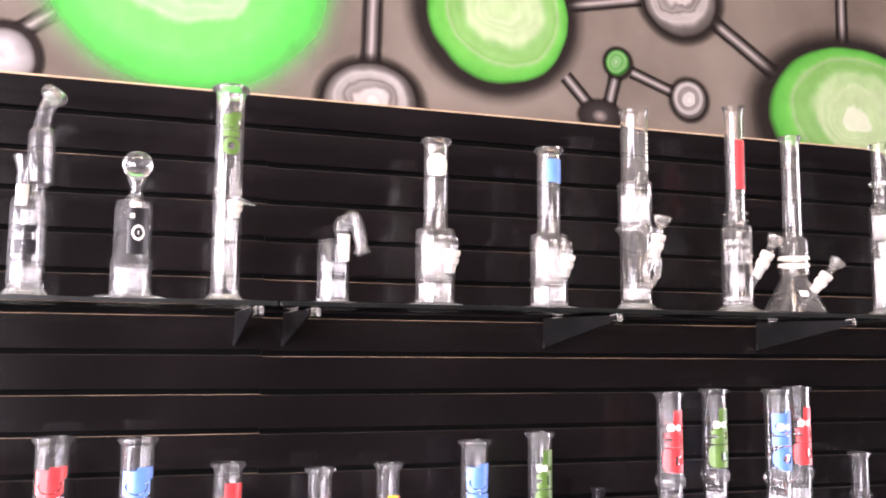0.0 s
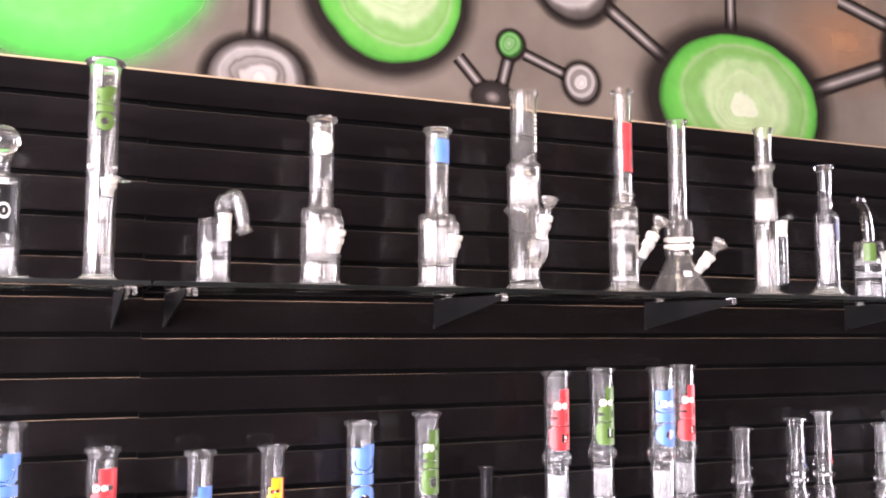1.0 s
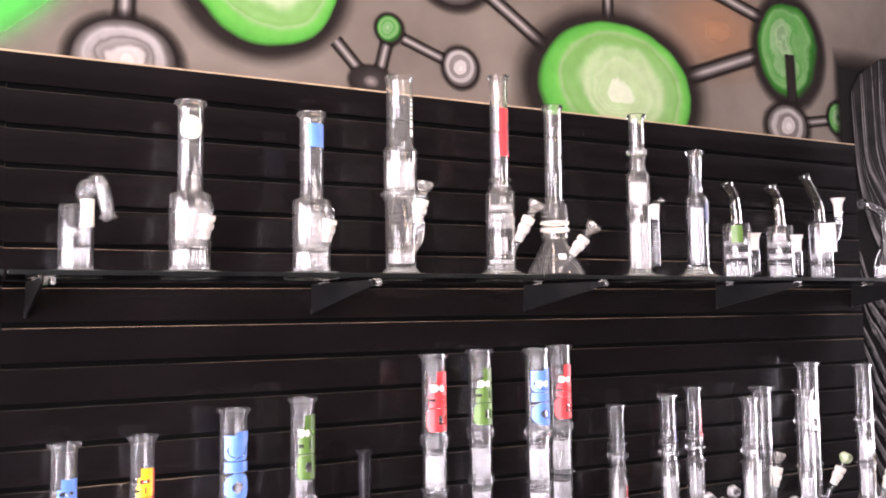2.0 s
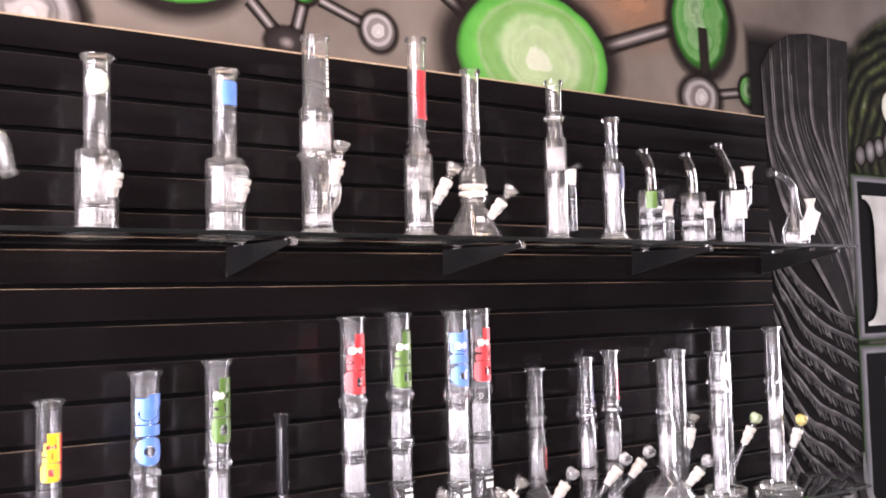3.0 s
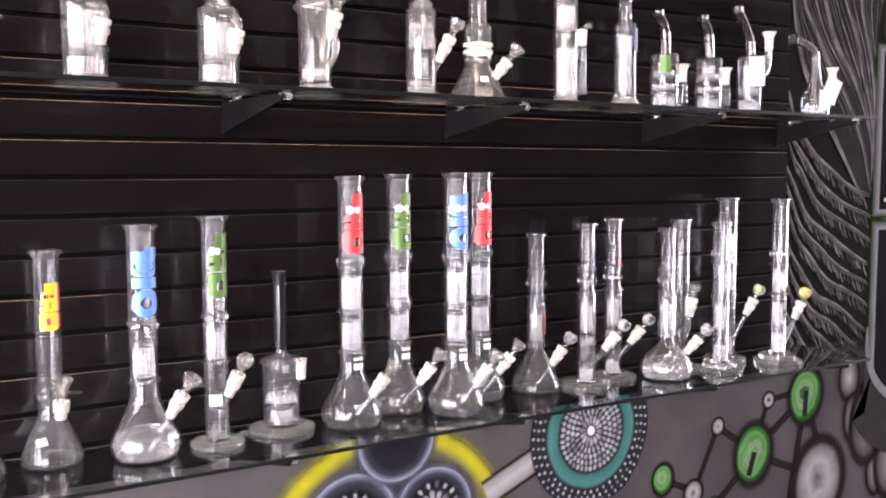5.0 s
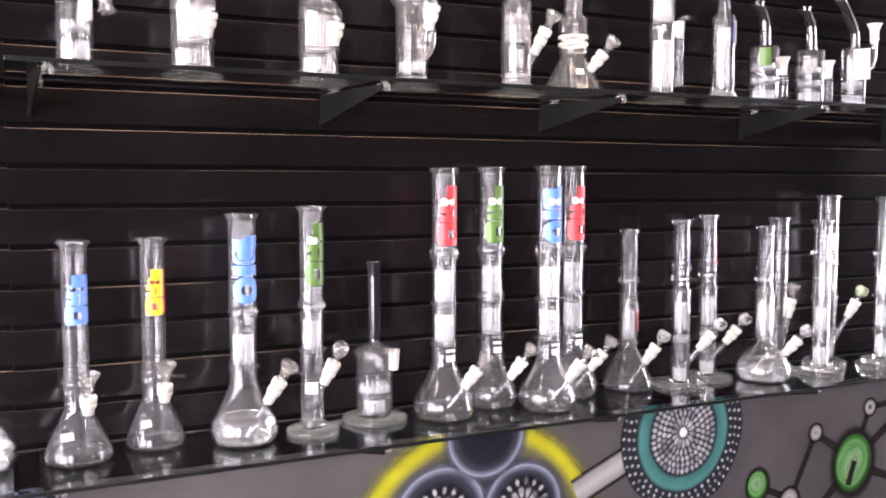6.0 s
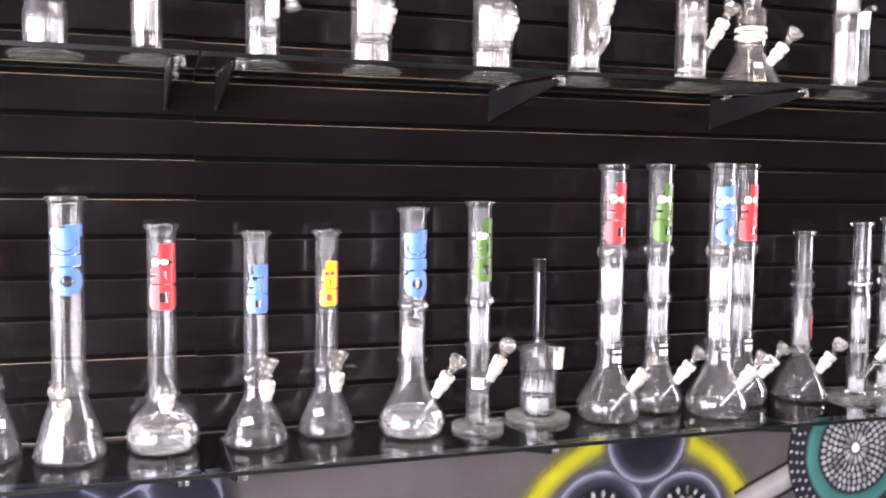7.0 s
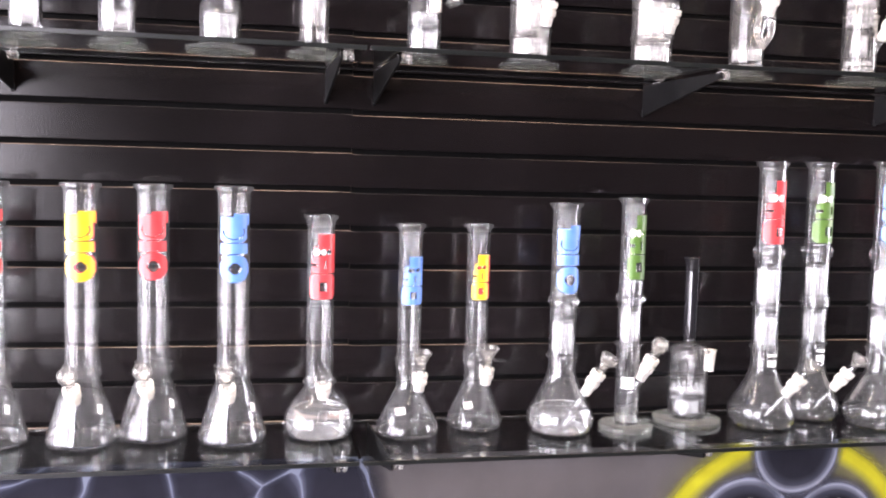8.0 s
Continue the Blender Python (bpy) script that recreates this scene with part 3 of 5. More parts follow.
def slat_mesh(width, height):
    key = (round(width, 3), round(height, 4))
    if key not in slat_cache:
        b = 0.0016
        arc = [(b * (1 - math.sin(radians(a))), b * (1 - math.cos(radians(a)))) for a in (0, 22, 45, 68, 90)]
        prof = [(0.0155, 0)] + arc + [(y, height - z) for y, z in reversed(arc)] + [(0.0155, height)]
        bm = bmesh.new()
        ends = [[bm.verts.new((x, y, z)) for y, z in prof] for x in (0, width)]
        for k in range(len(prof)):
            j = (k + 1) % len(prof)
            bm.faces.new((ends[0][k], ends[0][j], ends[1][j], ends[1][k]))
        bm.faces.new(ends[0])
        bm.faces.new(ends[1])
        bmesh.ops.recalc_face_normals(bm, faces=bm.faces)
        me = bpy.data.meshes.new("slat")
        bm.to_mesh(me)
        bm.free()
        me.materials.append(SLAT)
        me.materials.append(SLAT_LIP)
        me.materials.append(SLAT_BACK)
        for poly in me.polygons:
            if poly.center.z > height - b * 0.85 and 0.0001 < poly.center.y < b and len(poly.vertices) == 4:
                poly.material_index = 1
            elif abs(poly.normal.z) > 0.9:
                poly.material_index = 2
        for poly in me.polygons:
            poly.use_smooth = len(poly.vertices) == 4
        me.set_sharp_from_angle(angle=radians(50))
        slat_cache[key] = me
    return slat_cache[key]


for x0, x1, drop in ((-2.44, -0.00005, 0.0), (0.00005, 2.393, 0.004), (-3.79, -2.442, 0.0)):
    panel = tagged(new("slatwall_panel"), "glossy black slatwall panel screwed to the wall", "slatwall", "slatwall panels")
    panel.location = (x0, 0, 0)
    part("backing", box_bm(0.0005, 0.0145, BOTTOM + 0.001, x1 - x0 - 0.0005, 0.0195, TOP - 0.001), SLAT_BACK, panel, "", None)
    part("top_edge", box_bm(0.0, -0.0004, TOP + 0.0001, x1 - x0, 0.0195, TOP + 0.0030, 0.0005), RAW_EDGE, panel, "raw tan board edge", None)
    edges = [TOP] + [1.6 - PITCH * (n - 7) for n in range(1, 16)] + [BOTTOM - GROOVE / 2]
    for n, (a, b) in enumerate(zip(edges, edges[1:])):
        hi, lo = (a if n == 0 else a - GROOVE / 2), b + GROOVE / 2
        ob = new("slat", slat_mesh(x1 - x0, hi - lo))
        ob.parent = panel
        ob.location = (0, 0.0, lo - drop * (0.5 if n else 0.0))

# ---- glass shelves on black brackets with clear bumpers ----
ZU, ZL = 1.690, 0.983
SHELF_FRONT = -0.268
for z in (ZU, ZL):
    for x0, x1 in ((-2.44, -0.003), (0.003, 2.45)):
        shelf = tagged(new("glass_shelf"), "long clear glass shelf on black brackets", "shelf", "glass shelves")
        shelf.location = ((x0 + x1) / 2, 0, z)
        half = (x1 - x0) / 2
        part("pane", box_bm(-half, SHELF_FRONT + 0.002, -0.008, half, -0.004, 0, 0.0006), SHELF_GLASS, shelf, "", None)
        part("polished_edge", box_bm(-half, SHELF_FRONT, -0.0078, half, SHELF_FRONT + 0.0018, -0.0002, 0.0005), EDGE_GLASS, shelf, "dark polished front edge", None)


def bracket(x, z, askew):
    br = tagged(new("shelf_bracket"), "black steel knife bracket under the glass shelf", "bracket", "shelf brackets")
    br.matrix_world = pose(x, 0, z - 0.0122, 0, 0, askew)
    bm = bmesh.new()
    shape = [(0.0, 0.0), (-0.256, 0.0), (-0.256, -0.010), (-0.22, -0.018), (-0.012, -0.062), (0.0, -0.062)]
    sides = [[bm.verts.new((sx, y, zz)) for y, zz in shape] for sx in (-0.0018, 0.0018)]
    bm.faces.new(sides[0])
    bm.faces.new(sides[1])
    for k in range(len(shape)):
        j = (k + 1) % len(shape)
        bm.faces.new((sides[0][k], sides[0][j], sides[1][j], sides[1][k]))
    part("blade", bm, STEEL, br, "", None)
    part("hook", box_bm(-0.0035, -0.004, -0.066, 0.0035, 0.0135, -0.052, 0.001), STEEL, br, "", None)
    for cy in (-0.040, -0.246):
        bm = bmesh.new()
        for side in (-1, 1):
            turned = [(0, 0), (0.0062, 0.0), (0.0072, 0.0012), (0.0072, 0.0062), (0.0050, 0.0072), (0.0034, 0.0060), (0, 0.0060)]
            lathe(turned, 16, Matrix.Translation((0.012 + 0.0022 * side, cy, -0.0048)) @ Matrix.Rotation(radians(90 * side), 4, "Y"), bm)
        lathe([(0, 0.0006), (0.0058, 0.0006), (0.0072, 0.0016), (0.0072, 0.0032), (0, 0.0040)], 16, Matrix.Translation((0.012, cy, 0)), bm)
        box_bm(-0.0024, cy - 0.004, -0.0030, 0.012, cy + 0.004, 0.0012, bm=bm)
        part("bumper", bm, CLIP, br, "clear plastic bumper")



for z in (ZU, ZL):
    for x, askew in ((-1.75, 0), (-1.2, 2), (-0.62, -2), (-0.053, 2), (0.041, 3), (0.607, 9), (1.153, 12), (1.787, 8), (2.345, 5)):
        bracket(x, z, askew)


# ---- glass water pipes ----
def _pipe(x, y, z, label, group):
    ob = tagged(new("glass_water_pipe"), label, "water pipe", group)
    ob.location = (x, y, z)
    return ob


def along(p, d):
    return Matrix.Translation(p) @ Vector(d).to_track_quat("Z", "Y").to_matrix().to_4x4()


def vessel(pipe, outer, mat=None, wall=0.0045, name="body", seg=40):
    return part(name, lathe(hollow(outer, wall), seg), mat or GLASS, pipe)


def rim(r, h, flare=0.006):
    return [(r, h - 0.016), (r + flare * 0.30, h - 0.0105), (r + flare * 0.95, h - 0.0075), (r + flare * 1.18, h - 0.0040), (r + flare * 1.0, h - 0.0008), (r + flare * 0.55, h)]


def foot(pipe, r, thick=0.011, mat=None, z=0.0):
    prof = [(0, z), (r * 0.93, z), (r * 0.985, z + thick * 0.2), (r, z + thick * 0.5), (r * 0.985, z + thick * 0.8), (r * 0.93, z + thick), (0, z + thick)]
    part("foot", lathe(prof, 44), mat or BASE_GLASS, pipe, "thick round glass foot")


def cone_foot(pipe, r, r_top, h):
    prof = [(0, 0), (r * 0.95, 0), (r, 0.003), (r * 0.98, 0.006), (r * 0.72, h * 0.45), (r_top * 1.12, h * 0.8), (r_top, h), (r_top - 0.004, h), (r_top * 0.9, h * 0.7), (r * 0.6, h * 0.3), (0, h * 0.28)]
    part("foot", lathe(prof, 44), BASE_GLASS, pipe, "flared glass foot")


def seal(pipe, r, z, t=0.0036):
    part("seal_ring", lathe(ring_profile(r + 0.0012, z, t, t * 0.85, 8), 32), GLASS, pipe)


dimple_mesh = []


def pinch(pipe, r, z):
    """Four dimples pressed into the tube."""
    for k in range(4):
        if not dimple_mesh:
            bm = bmesh.new()
            bmesh.ops.create_uvsphere(bm, u_segments=10, v_segments=6, radius=0.0088)
            dimple_mesh.append(part("dimple", bm, GLASS, pipe).data)
            ob = pipe.children[-1]
        else:
            ob = new("dimple", dimple_mesh[0])
            ob.parent = pipe
            ob.visible_shadow = False
        a = radians(45 + 90 * k)
        ob.location = (r * 0.93 * math.cos(a), r * 0.93 * math.sin(a), z)


def percolator(pipe, r, z0, z1, arms=8):
    """A domed can of cloudy glass with thin arms round it, over a ring of small beads."""
    q = r - 0.0065
    c = q * 0.70
    bm = lathe([(0, z1), (q * 0.5, z1 - 0.0015), (q * 0.92, z1 - 0.005), (q, z1 - 0.010), (q - 0.0015, z1 - 0.012), (c, z1 - 0.011), (c * 0.96, (z0 + z1) / 2), (c * 1.05, z0 + 0.004), (c * 0.9, z0 - 0.002), (c * 0.82, z0 - 0.002), (c * 0.86, z1 - 0.014), (0, z1 - 0.010)], 24)
    part("percolator", bm, GLASS, pipe, "clear domed percolator can")
    bm = bmesh.new()
    n = arms * 2
    arm = min(0.0024, math.pi * q / n * 0.72)
    for k in range(n):
        a = math.tau * k / n
        x, y = (q - arm) * math.cos(a), (q - arm) * math.sin(a)
        low = z0 + (0.004 if k % 2 else -0.002)
        sweep([(x, y, low), (x * 1.01, y * 1.01, z0 + (z1 - z0) * 0.35), (x, y, z1 - 0.0125)], [arm * 1.3, arm * 0.8, arm], 0, 7, bm)
    part("arm_ring", bm, PERC, pipe, "ring of thin glass arms, whitened to look lit")
    bm = lathe(ring_profile(q - 0.002, z0 - 0.005, 0.0026, 0.0022, 8), 28)
    part("bead_ring", bm, PERC, pipe)


def disc_perc(pipe, r, z):
    bm = lathe([(0, z), (r - 0.0055, z), (r - 0.0055, z + 0.004), (0, z + 0.004)], 32)
    for k in range(14):
        a = math.tau * k / 14
        box_bm(-0.0012, -0.003, 0, 0.0012, 0.003, 0.010, bm=bm)
        bmesh.ops.transform(bm, matrix=Matrix.Translation((r * 0.72 * math.cos(a), r * 0.72 * math.sin(a), z + 0.004)) @ Matrix.Rotation(a, 4, "Z"), verts=bm.verts[-8:])
    part("disc_percolator", bm, PERC, pipe, "slotted disc percolator")


def water(pipe, outer, level):
    pts = [(max(r - 0.0047, 0.002), max(z, 0.0075)) for r, z in outer if z < level]
    last = pts[-1]
    nxt = next((max(r - 0.0047, 0.002), z) for r, z in outer if z >= level)
    f = (level - last[1]) / max(nxt[1] - last[1], 1e-5)
    pts.append((last[0] + (nxt[0] - last[0]) * f, level))
    part("water", lathe([(0, 0.0075)] + pts + [(0, level)], 40), WATER, pipe, "clear water in the bottom")


def mark_round(u, v):
    """A tall mark of three stacked shapes: a tabbed loop, a slotted bar and a ring."""
    if v < 0.40:
        return 0.40 < math.hypot((u - 0.50) / 0.48, (v - 0.20) / 0.20) < 1.0
    if 0.415 < v < 0.565:
        return 0.04 < u < 0.92 and not (0.68 < u < 0.71 and v < 0.53)
    if v > 0.58:
        loop = math.hypot((u - 0.47) / 0.34, (v - 0.735) / 0.115)
        body = 0.03 < u < 0.90 and math.hypot(max(abs(u - 0.46) - 0.22, 0) / 0.24, max(0.74 - v, 0) / 0.16) < 1.0 and v < 0.95
        return (body or (v > 0.83 and 0.45 < u)) and not (0.86 < loop < 1.0 and v < 0.78)
    return False


def mark_block(u, v):
    """A squarer mark: a tab over a row of small openings, a notched bar and a ring with a tall hole."""
    if v < 0.39:
        return math.hypot(max(abs(u - 0.52) - 0.22, 0) / 0.26, max(abs(v - 0.195) - 0.10, 0) / 0.10) < 1.0 and not (0.40 < u < 0.64 and 0.12 < v < 0.27)
    if v < 0.64:
        return u > 0.12 and not (0.52 < u < 0.60 and 0.46 < v < 0.60) and not (u < 0.32 and 0.50 < v < 0.545) and v > 0.405
    if v < 0.80:
        return u > 0.20 and math.hypot((u - 0.40) / 0.15, (v - 0.72) / 0.052) > 1.0 and math.hypot((u - 0.70) / 0.11, (v - 0.72) / 0.045) > 1.0
    return u > 0.34


LOGO_ROWS = {
    "round": mark_round,
    "block": mark_block,
    "blobs": lambda u, v: 0.35 < math.hypot((u - 0.28) / 0.24, (v - 0.5) / 0.46) < 1.0 or 0.3 < math.hypot((u - 0.76) / 0.20, (v - 0.5) / 0.40) < 1.0,
    "bars": lambda u, v: (0.12 < u < 0.88) and (v * 9.0) % 1.0 < 0.68 and not (0.4 < u < 0.58 and int(v * 9) % 2),
    "eye": lambda u, v: not (0.45 < math.hypot((u - 0.5) / 0.42, (v - 0.46) / 0.24) < 0.72) and not (u < 0.3 and 0.72 < v < 0.86) and math.hypot(u - 0.5, v - 0.46) > 0.05,
    "plate": lambda u, v: True,
    "oval": lambda u, v: math.hypot((u - 0.5) * 2, (v - 0.5) * 2) < 1.0,
}


def logo(pipe, r, z0, z1, colour, style="round", centre=-78.0, spread=105.0, out=0.0006, cells=(26, 60)):
    """A printed mark wrapped round a tube."""
    inside = LOGO_ROWS[style]
    nu, nv = cells
    bm, made = bmesh.new(), {}

    def vert(i, j):
        if (i, j) not in made:
            a = radians(centre + spread * (i / nu - 0.5))
            made[i, j] = bm.verts.new(((r + out) * math.cos(a), (r + out) * math.sin(a), z0 + (z1 - z0) * j / nv))
        return made[i, j]

    for i in range(nu):
        for j in range(nv):
            if inside((i + 0.5) / nu, (j + 0.5) / nv):
                bm.faces.new((vert(i, j), vert(i + 1, j), vert(i + 1, j + 1), vert(i, j + 1)))
    ext = bmesh.ops.extrude_face_region(bm, geom=bm.faces[:])
    for v in (g for g in ext["geom"] if isinstance(g, bmesh.types.BMVert)):
        f = (math.hypot(v.co.x, v.co.y) + 0.0004) / math.hypot(v.co.x, v.co.y)
        v.co.x, v.co.y = v.co.x * f, v.co.y * f
    part("printed_mark", bm, PAINT[colour], pipe, colour + " printed mark")


def stem(pipe, inner, mouth, bowl="cup", tint=None, handle=False, joint=0.052):
    a, b = Vector(inner), Vector(mouth)
    d = (b - a).normalized()
    part("downstem", sweep([a, b - d * 0.004], 0.0074, 0.0018, 14), GLASS, pipe)
    ground = [(-1.0, 0.0098), (-0.62, 0.0112), (-0.58, 0.0140), (-0.36, 0.0142), (-0.33, 0.0118), (-0.27, 0.0118), (-0.24, 0.0146), (-0.04, 0.0150), (0.0, 0.0136)]
    part("joint", sweep([b + d * joint * f for f, _ in ground], [r for _, r in ground], 0.0035, 18), FROST, pipe, "white ground-glass joint")
    top = part("bowl", sweep([b - d * 0.004, b + d * 0.010, b + d * 0.012], [0.0086, 0.0086, 0.0108], 0.0028, 14), GLASS, pipe)
    m = along(b + d * 0.012, d)
    if bowl == "cup":
        prof = [(0, 0), (0.006, 0), (0.009, 0.005), (0.0160, 0.014), (0.0180, 0.022), (0.0188, 0.026), (0.0160, 0.028), (0.0150, 0.022), (0.012, 0.014), (0.005, 0.008), (0, 0.007)]
        part("cup", lathe(prof, 24, m), tint or CUP_GLASS, top)
    elif bowl == "ball":
        prof = [(0, 0), (0.007, 0.001), (0.014, 0.007), (0.0175, 0.016), (0.0165, 0.025), (0.011, 0.031), (0.008, 0.030), (0.0125, 0.024), (0.0135, 0.016), (0.010, 0.009), (0, 0.006)]
        part("cup", lathe(prof, 24, m), tint or CUP_GLASS, top)
    elif bowl == "funnel":
        prof = [(0, 0), (0.006, 0), (0.0085, 0.004), (0.0150, 0.020), (0.0195, 0.0275), (0.0200, 0.0300), (0.0175, 0.0305), (0.0125, 0.020), (0.005, 0.008), (0, 0.007)]
        part("cup", lathe(prof, 24, m), tint or CUP_GLASS, top)
    if handle:
        side = Vector((1, 0, -0.12)).normalized()
        p = b + d * 0.018
        part("handle", sweep([p + side * 0.012, p + side * 0.036], [0.0034, 0.0028], 0, 10), GLASS, top)
    return top


def beaker_outer(rb, hc, rt, h, bulb=False):
    if bulb:
        low = [(rb * 0.72, 0), (rb * 0.88, 0.004), (rb * 0.97, 0.014), (rb, 0.027), (rb * 0.975, 0.038), (rb * 0.88, 0.052), (rb * 0.72, 0.070), (rt + (rb - rt) * 0.28, 0.070 + (hc - 0.070) * 0.42)]
    else:
        low = [(rb * 0.86, 0), (rb * 0.95, 0.003), (rb, 0.010), (rb * 0.985, 0.017), (rb * 0.94, 0.024), (rt + (rb - rt) * 0.5, 0.024 + (hc - 0.024) * 0.5), (rt + (rb - rt) * 0.16, 0.024 + (hc - 0.024) * 0.86)]
    return low + [(rt * 1.06, hc - 0.001), (rt, hc + 0.010), (rt, hc + 0.03)] + rim(rt, h)


def sticker(pipe, x, y, z):
    """A small paper price sticker on a beaker's sloping side."""
    turn = math.degrees(math.atan2(x, -y))
    part("label_sticker", box_bm(-0.011, -0.0006, -0.007, 0.011, 0.0006, 0.007), PAPER, pipe, "small white sticker").matrix_local = pose(x, y, z, -28, 0, -turn)


def beaker(x, y, h, rb, rt, hc, label, bulb=False, mat=None):
    p = _pipe(x, y, ZL, label, "water pipes on the lower shelf")
    outer = beaker_outer(rb, hc, rt, h, bulb)
    vessel(p, outer, mat)
    return p, outer


# lower shelf, from the left: tall plain beakers with the bowl to the front
for bx, by, colour, style in [(-0.640, -0.090, "red", "round"), (-0.485, -0.103, "yellow", "round"), (-0.366, -0.075, "red", "round"), (-0.222, -0.114, "blue", "round")]:
    p, o = beaker(bx, by, 0.467, 0.062, 0.0285, 0.118, f"tall clear glass beaker pipe with {colour} printed mark")
    pinch(p, 0.0285, 0.133)
    seal(p, 0.0305, 0.128, 0.0036)
    seal(p, 0.0300, 0.141, 0.0030)
    logo(p, 0.0285, 0.295, 0.418, colour, style, -84, 120)
    if colour == "yellow":
        logo(p, 0.0285, 0.297, 0.416, "red", "round", -76, 120, 0.0001)
    stem(p, (0.0, 0.008, 0.022), (-0.008, -0.052, 0.112), "ball", None, False, 0.036)
    part("label_sticker", box_bm(-0.004, -0.001, -0.008, 0.004, 0.001, 0.008), PAPER, p, "small white sticker").matrix_local = pose(0.036, -0.033, 0.070, -32, 18, 42)
p, o = beaker(-0.064, -0.097, 0.417, 0.066, 0.0255, 0.095, "squat clear glass beaker with water and red printed mark", True)
pinch(p, 0.0255, 0.112)
seal(p, 0.0275, 0.104)
logo(p, 0.0255, 0.262, 0.382, "red", "block", -84, 125)
logo(p, 0.0257, 0.342, 0.356, "white", "blobs", -98, 60, 0.0006, (18, 14))
water(p, o, 0.056)
stem(p, (0.004, -0.010, 0.012), (0.006, -0.030, 0.105), "none", None, False, 0.03)
p, o = beaker(0.104, -0.105, 0.404, 0.060, 0.0228, 0.092, "small clear glass beaker with blue printed mark")
pinch(p, 0.0228, 0.132)
seal(p, 0.024, 0.147)
logo(p, 0.0228, 0.252, 0.342, "blue", "block", -84, 120)
stem(p, (0.014, -0.018, 0.010), (0.017, -0.036, 0.124), "funnel", None, False, 0.034)
sticker(p, -0.020, -0.040, 0.054)
p, o = beaker(0.245, -0.068, 0.404, 0.056, 0.0228, 0.092, "small clear glass beaker with yellow printed mark")
pinch(p, 0.0228, 0.132)
seal(p, 0.024, 0.147)
logo(p, 0.0228, 0.256, 0.344, "yellow", "block", -90, 90)
logo(p, 0.0228, 0.258, 0.342, "red", "block", -72, 90, 0.0001)
stem(p, (0.012, -0.014, 0.010), (0.015, -0.034, 0.124), "funnel", None, True, 0.034)
sticker(p, -0.022, -0.038, 0.052)

p, o = beaker(0.406, -0.119, 0.449, 0.066, 0.0265, 0.118, "clear glass beaker with water and blue printed mark", True)
percolator(p, 0.0265, 0.165, 0.228)
seal(p, 0.0275, 0.150)
pinch(p, 0.0265, 0.258)
logo(p, 0.0265, 0.275, 0.406, "blue", "round", -84, 125)
water(p, o, 0.050)
stem(p, (0.004, -0.010, 0.016), (0.062, -0.045, 0.125), "cup", None, True)

p = _pipe(0.546, -0.116, ZL, "straight clear glass pipe with green printed mark", "water pipes on the lower shelf")
foot(p, 0.054)
vessel(p, [(0.0235, 0.0112), (0.024, 0.02), (0.024, 0.10), (0.024, 0.3)] + rim(0.024, 0.462))
logo(p, 0.024, 0.302, 0.428, "green", "block", -80, 120)
logo(p, 0.0242, 0.384, 0.402, "white", "blobs", -100, 56, 0.0006, (18, 14))
percolator(p, 0.024, 0.185, 0.245)
seal(p, 0.0255, 0.172)
pinch(p, 0.024, 0.262)
stem(p, (0.0, -0.008, 0.06), (0.034, -0.040, 0.150), "ball")
logo(p, 0.024, 0.085, 0.108, "white", "plate", -110, 60, 0.0005, (6, 4))

p = _pipe(0.695, -0.080, ZL, "clear glass bubbler with long black glass neck", "water pipes on the lower shelf")
foot(p, 0.070)
vessel(p, [(0.036, 0.0112), (0.039, 0.02), (0.040, 0.09), (0.040, 0.135), (0.041, 0.148), (0.037, 0.157), (0.024, 0.162), (0.0125, 0.167), (0.012, 0.175)], None, 0.003)
part("neck", lathe(hollow([(0.0130, 0.1755), (0.0136, 0.20), (0.0136, 0.31), (0.0150, 0.332), (0.0185, 0.340), (0.0165, 0.343)], 0.003), 28), BLACK_GLASS, p, "glossy black glass neck")
seal(p, 0.0405, 0.150, 0.004)
disc_perc(p, 0.040, 0.065)
percolator(p, 0.029, 0.030, 0.060, 9)
part("joint", sweep([(0.040, -0.012, 0.108), (0.041, -0.014, 0.15), (0.041, -0.014, 0.152)], [0.0095, 0.0112, 0.0125], 0.003), FROST, p, "white ground-glass joint")

# tall percolated beakers in pairs
for bx, by, colour, rb, lift in [(0.842, -0.118, "red", 0.068, 0.0), (0.983, -0.072, "green", 0.060, 0.004), (1.088, -0.150, "blue", 0.067, 0.006), (1.205, -0.070, "red", 0.062, 0.008)]:
    p, o = beaker(bx, by, 0.540 + lift, rb, 0.0262, 0.115, f"very tall clear glass beaker with {colour} printed mark", True)
    logo(p, 0.0262, 0.375, 0.502, colour, "round" if colour == "blue" else "block", -76, 165)
    logo(p, 0.0264, 0.458, 0.476, "white", "blobs", -96, 76, 0.0006, (18, 14))
    percolator(p, 0.0262, 0.175, 0.238)
    percolator(p, 0.0262, 0.262, 0.335)
    for z in (0.162, 0.250, 0.348):
        seal(p, 0.0268, z)
    pinch(p, 0.0262, 0.358)
    logo(p, 0.0262, 0.125, 0.150, "white", "bars", -80, 60, 0.0005, (10, 10))
    if colour == "green":
        part("collar", lathe([(0.0265, 0.240), (0.0310, 0.242), (0.0310, 0.262), (0.0265, 0.264)], 36), GLASS, p, "thick clear glass collar")
    stem(p, (0.004, -0.012, 0.020), (0.058, -0.048, 0.108), "cup", None, colour != "red")

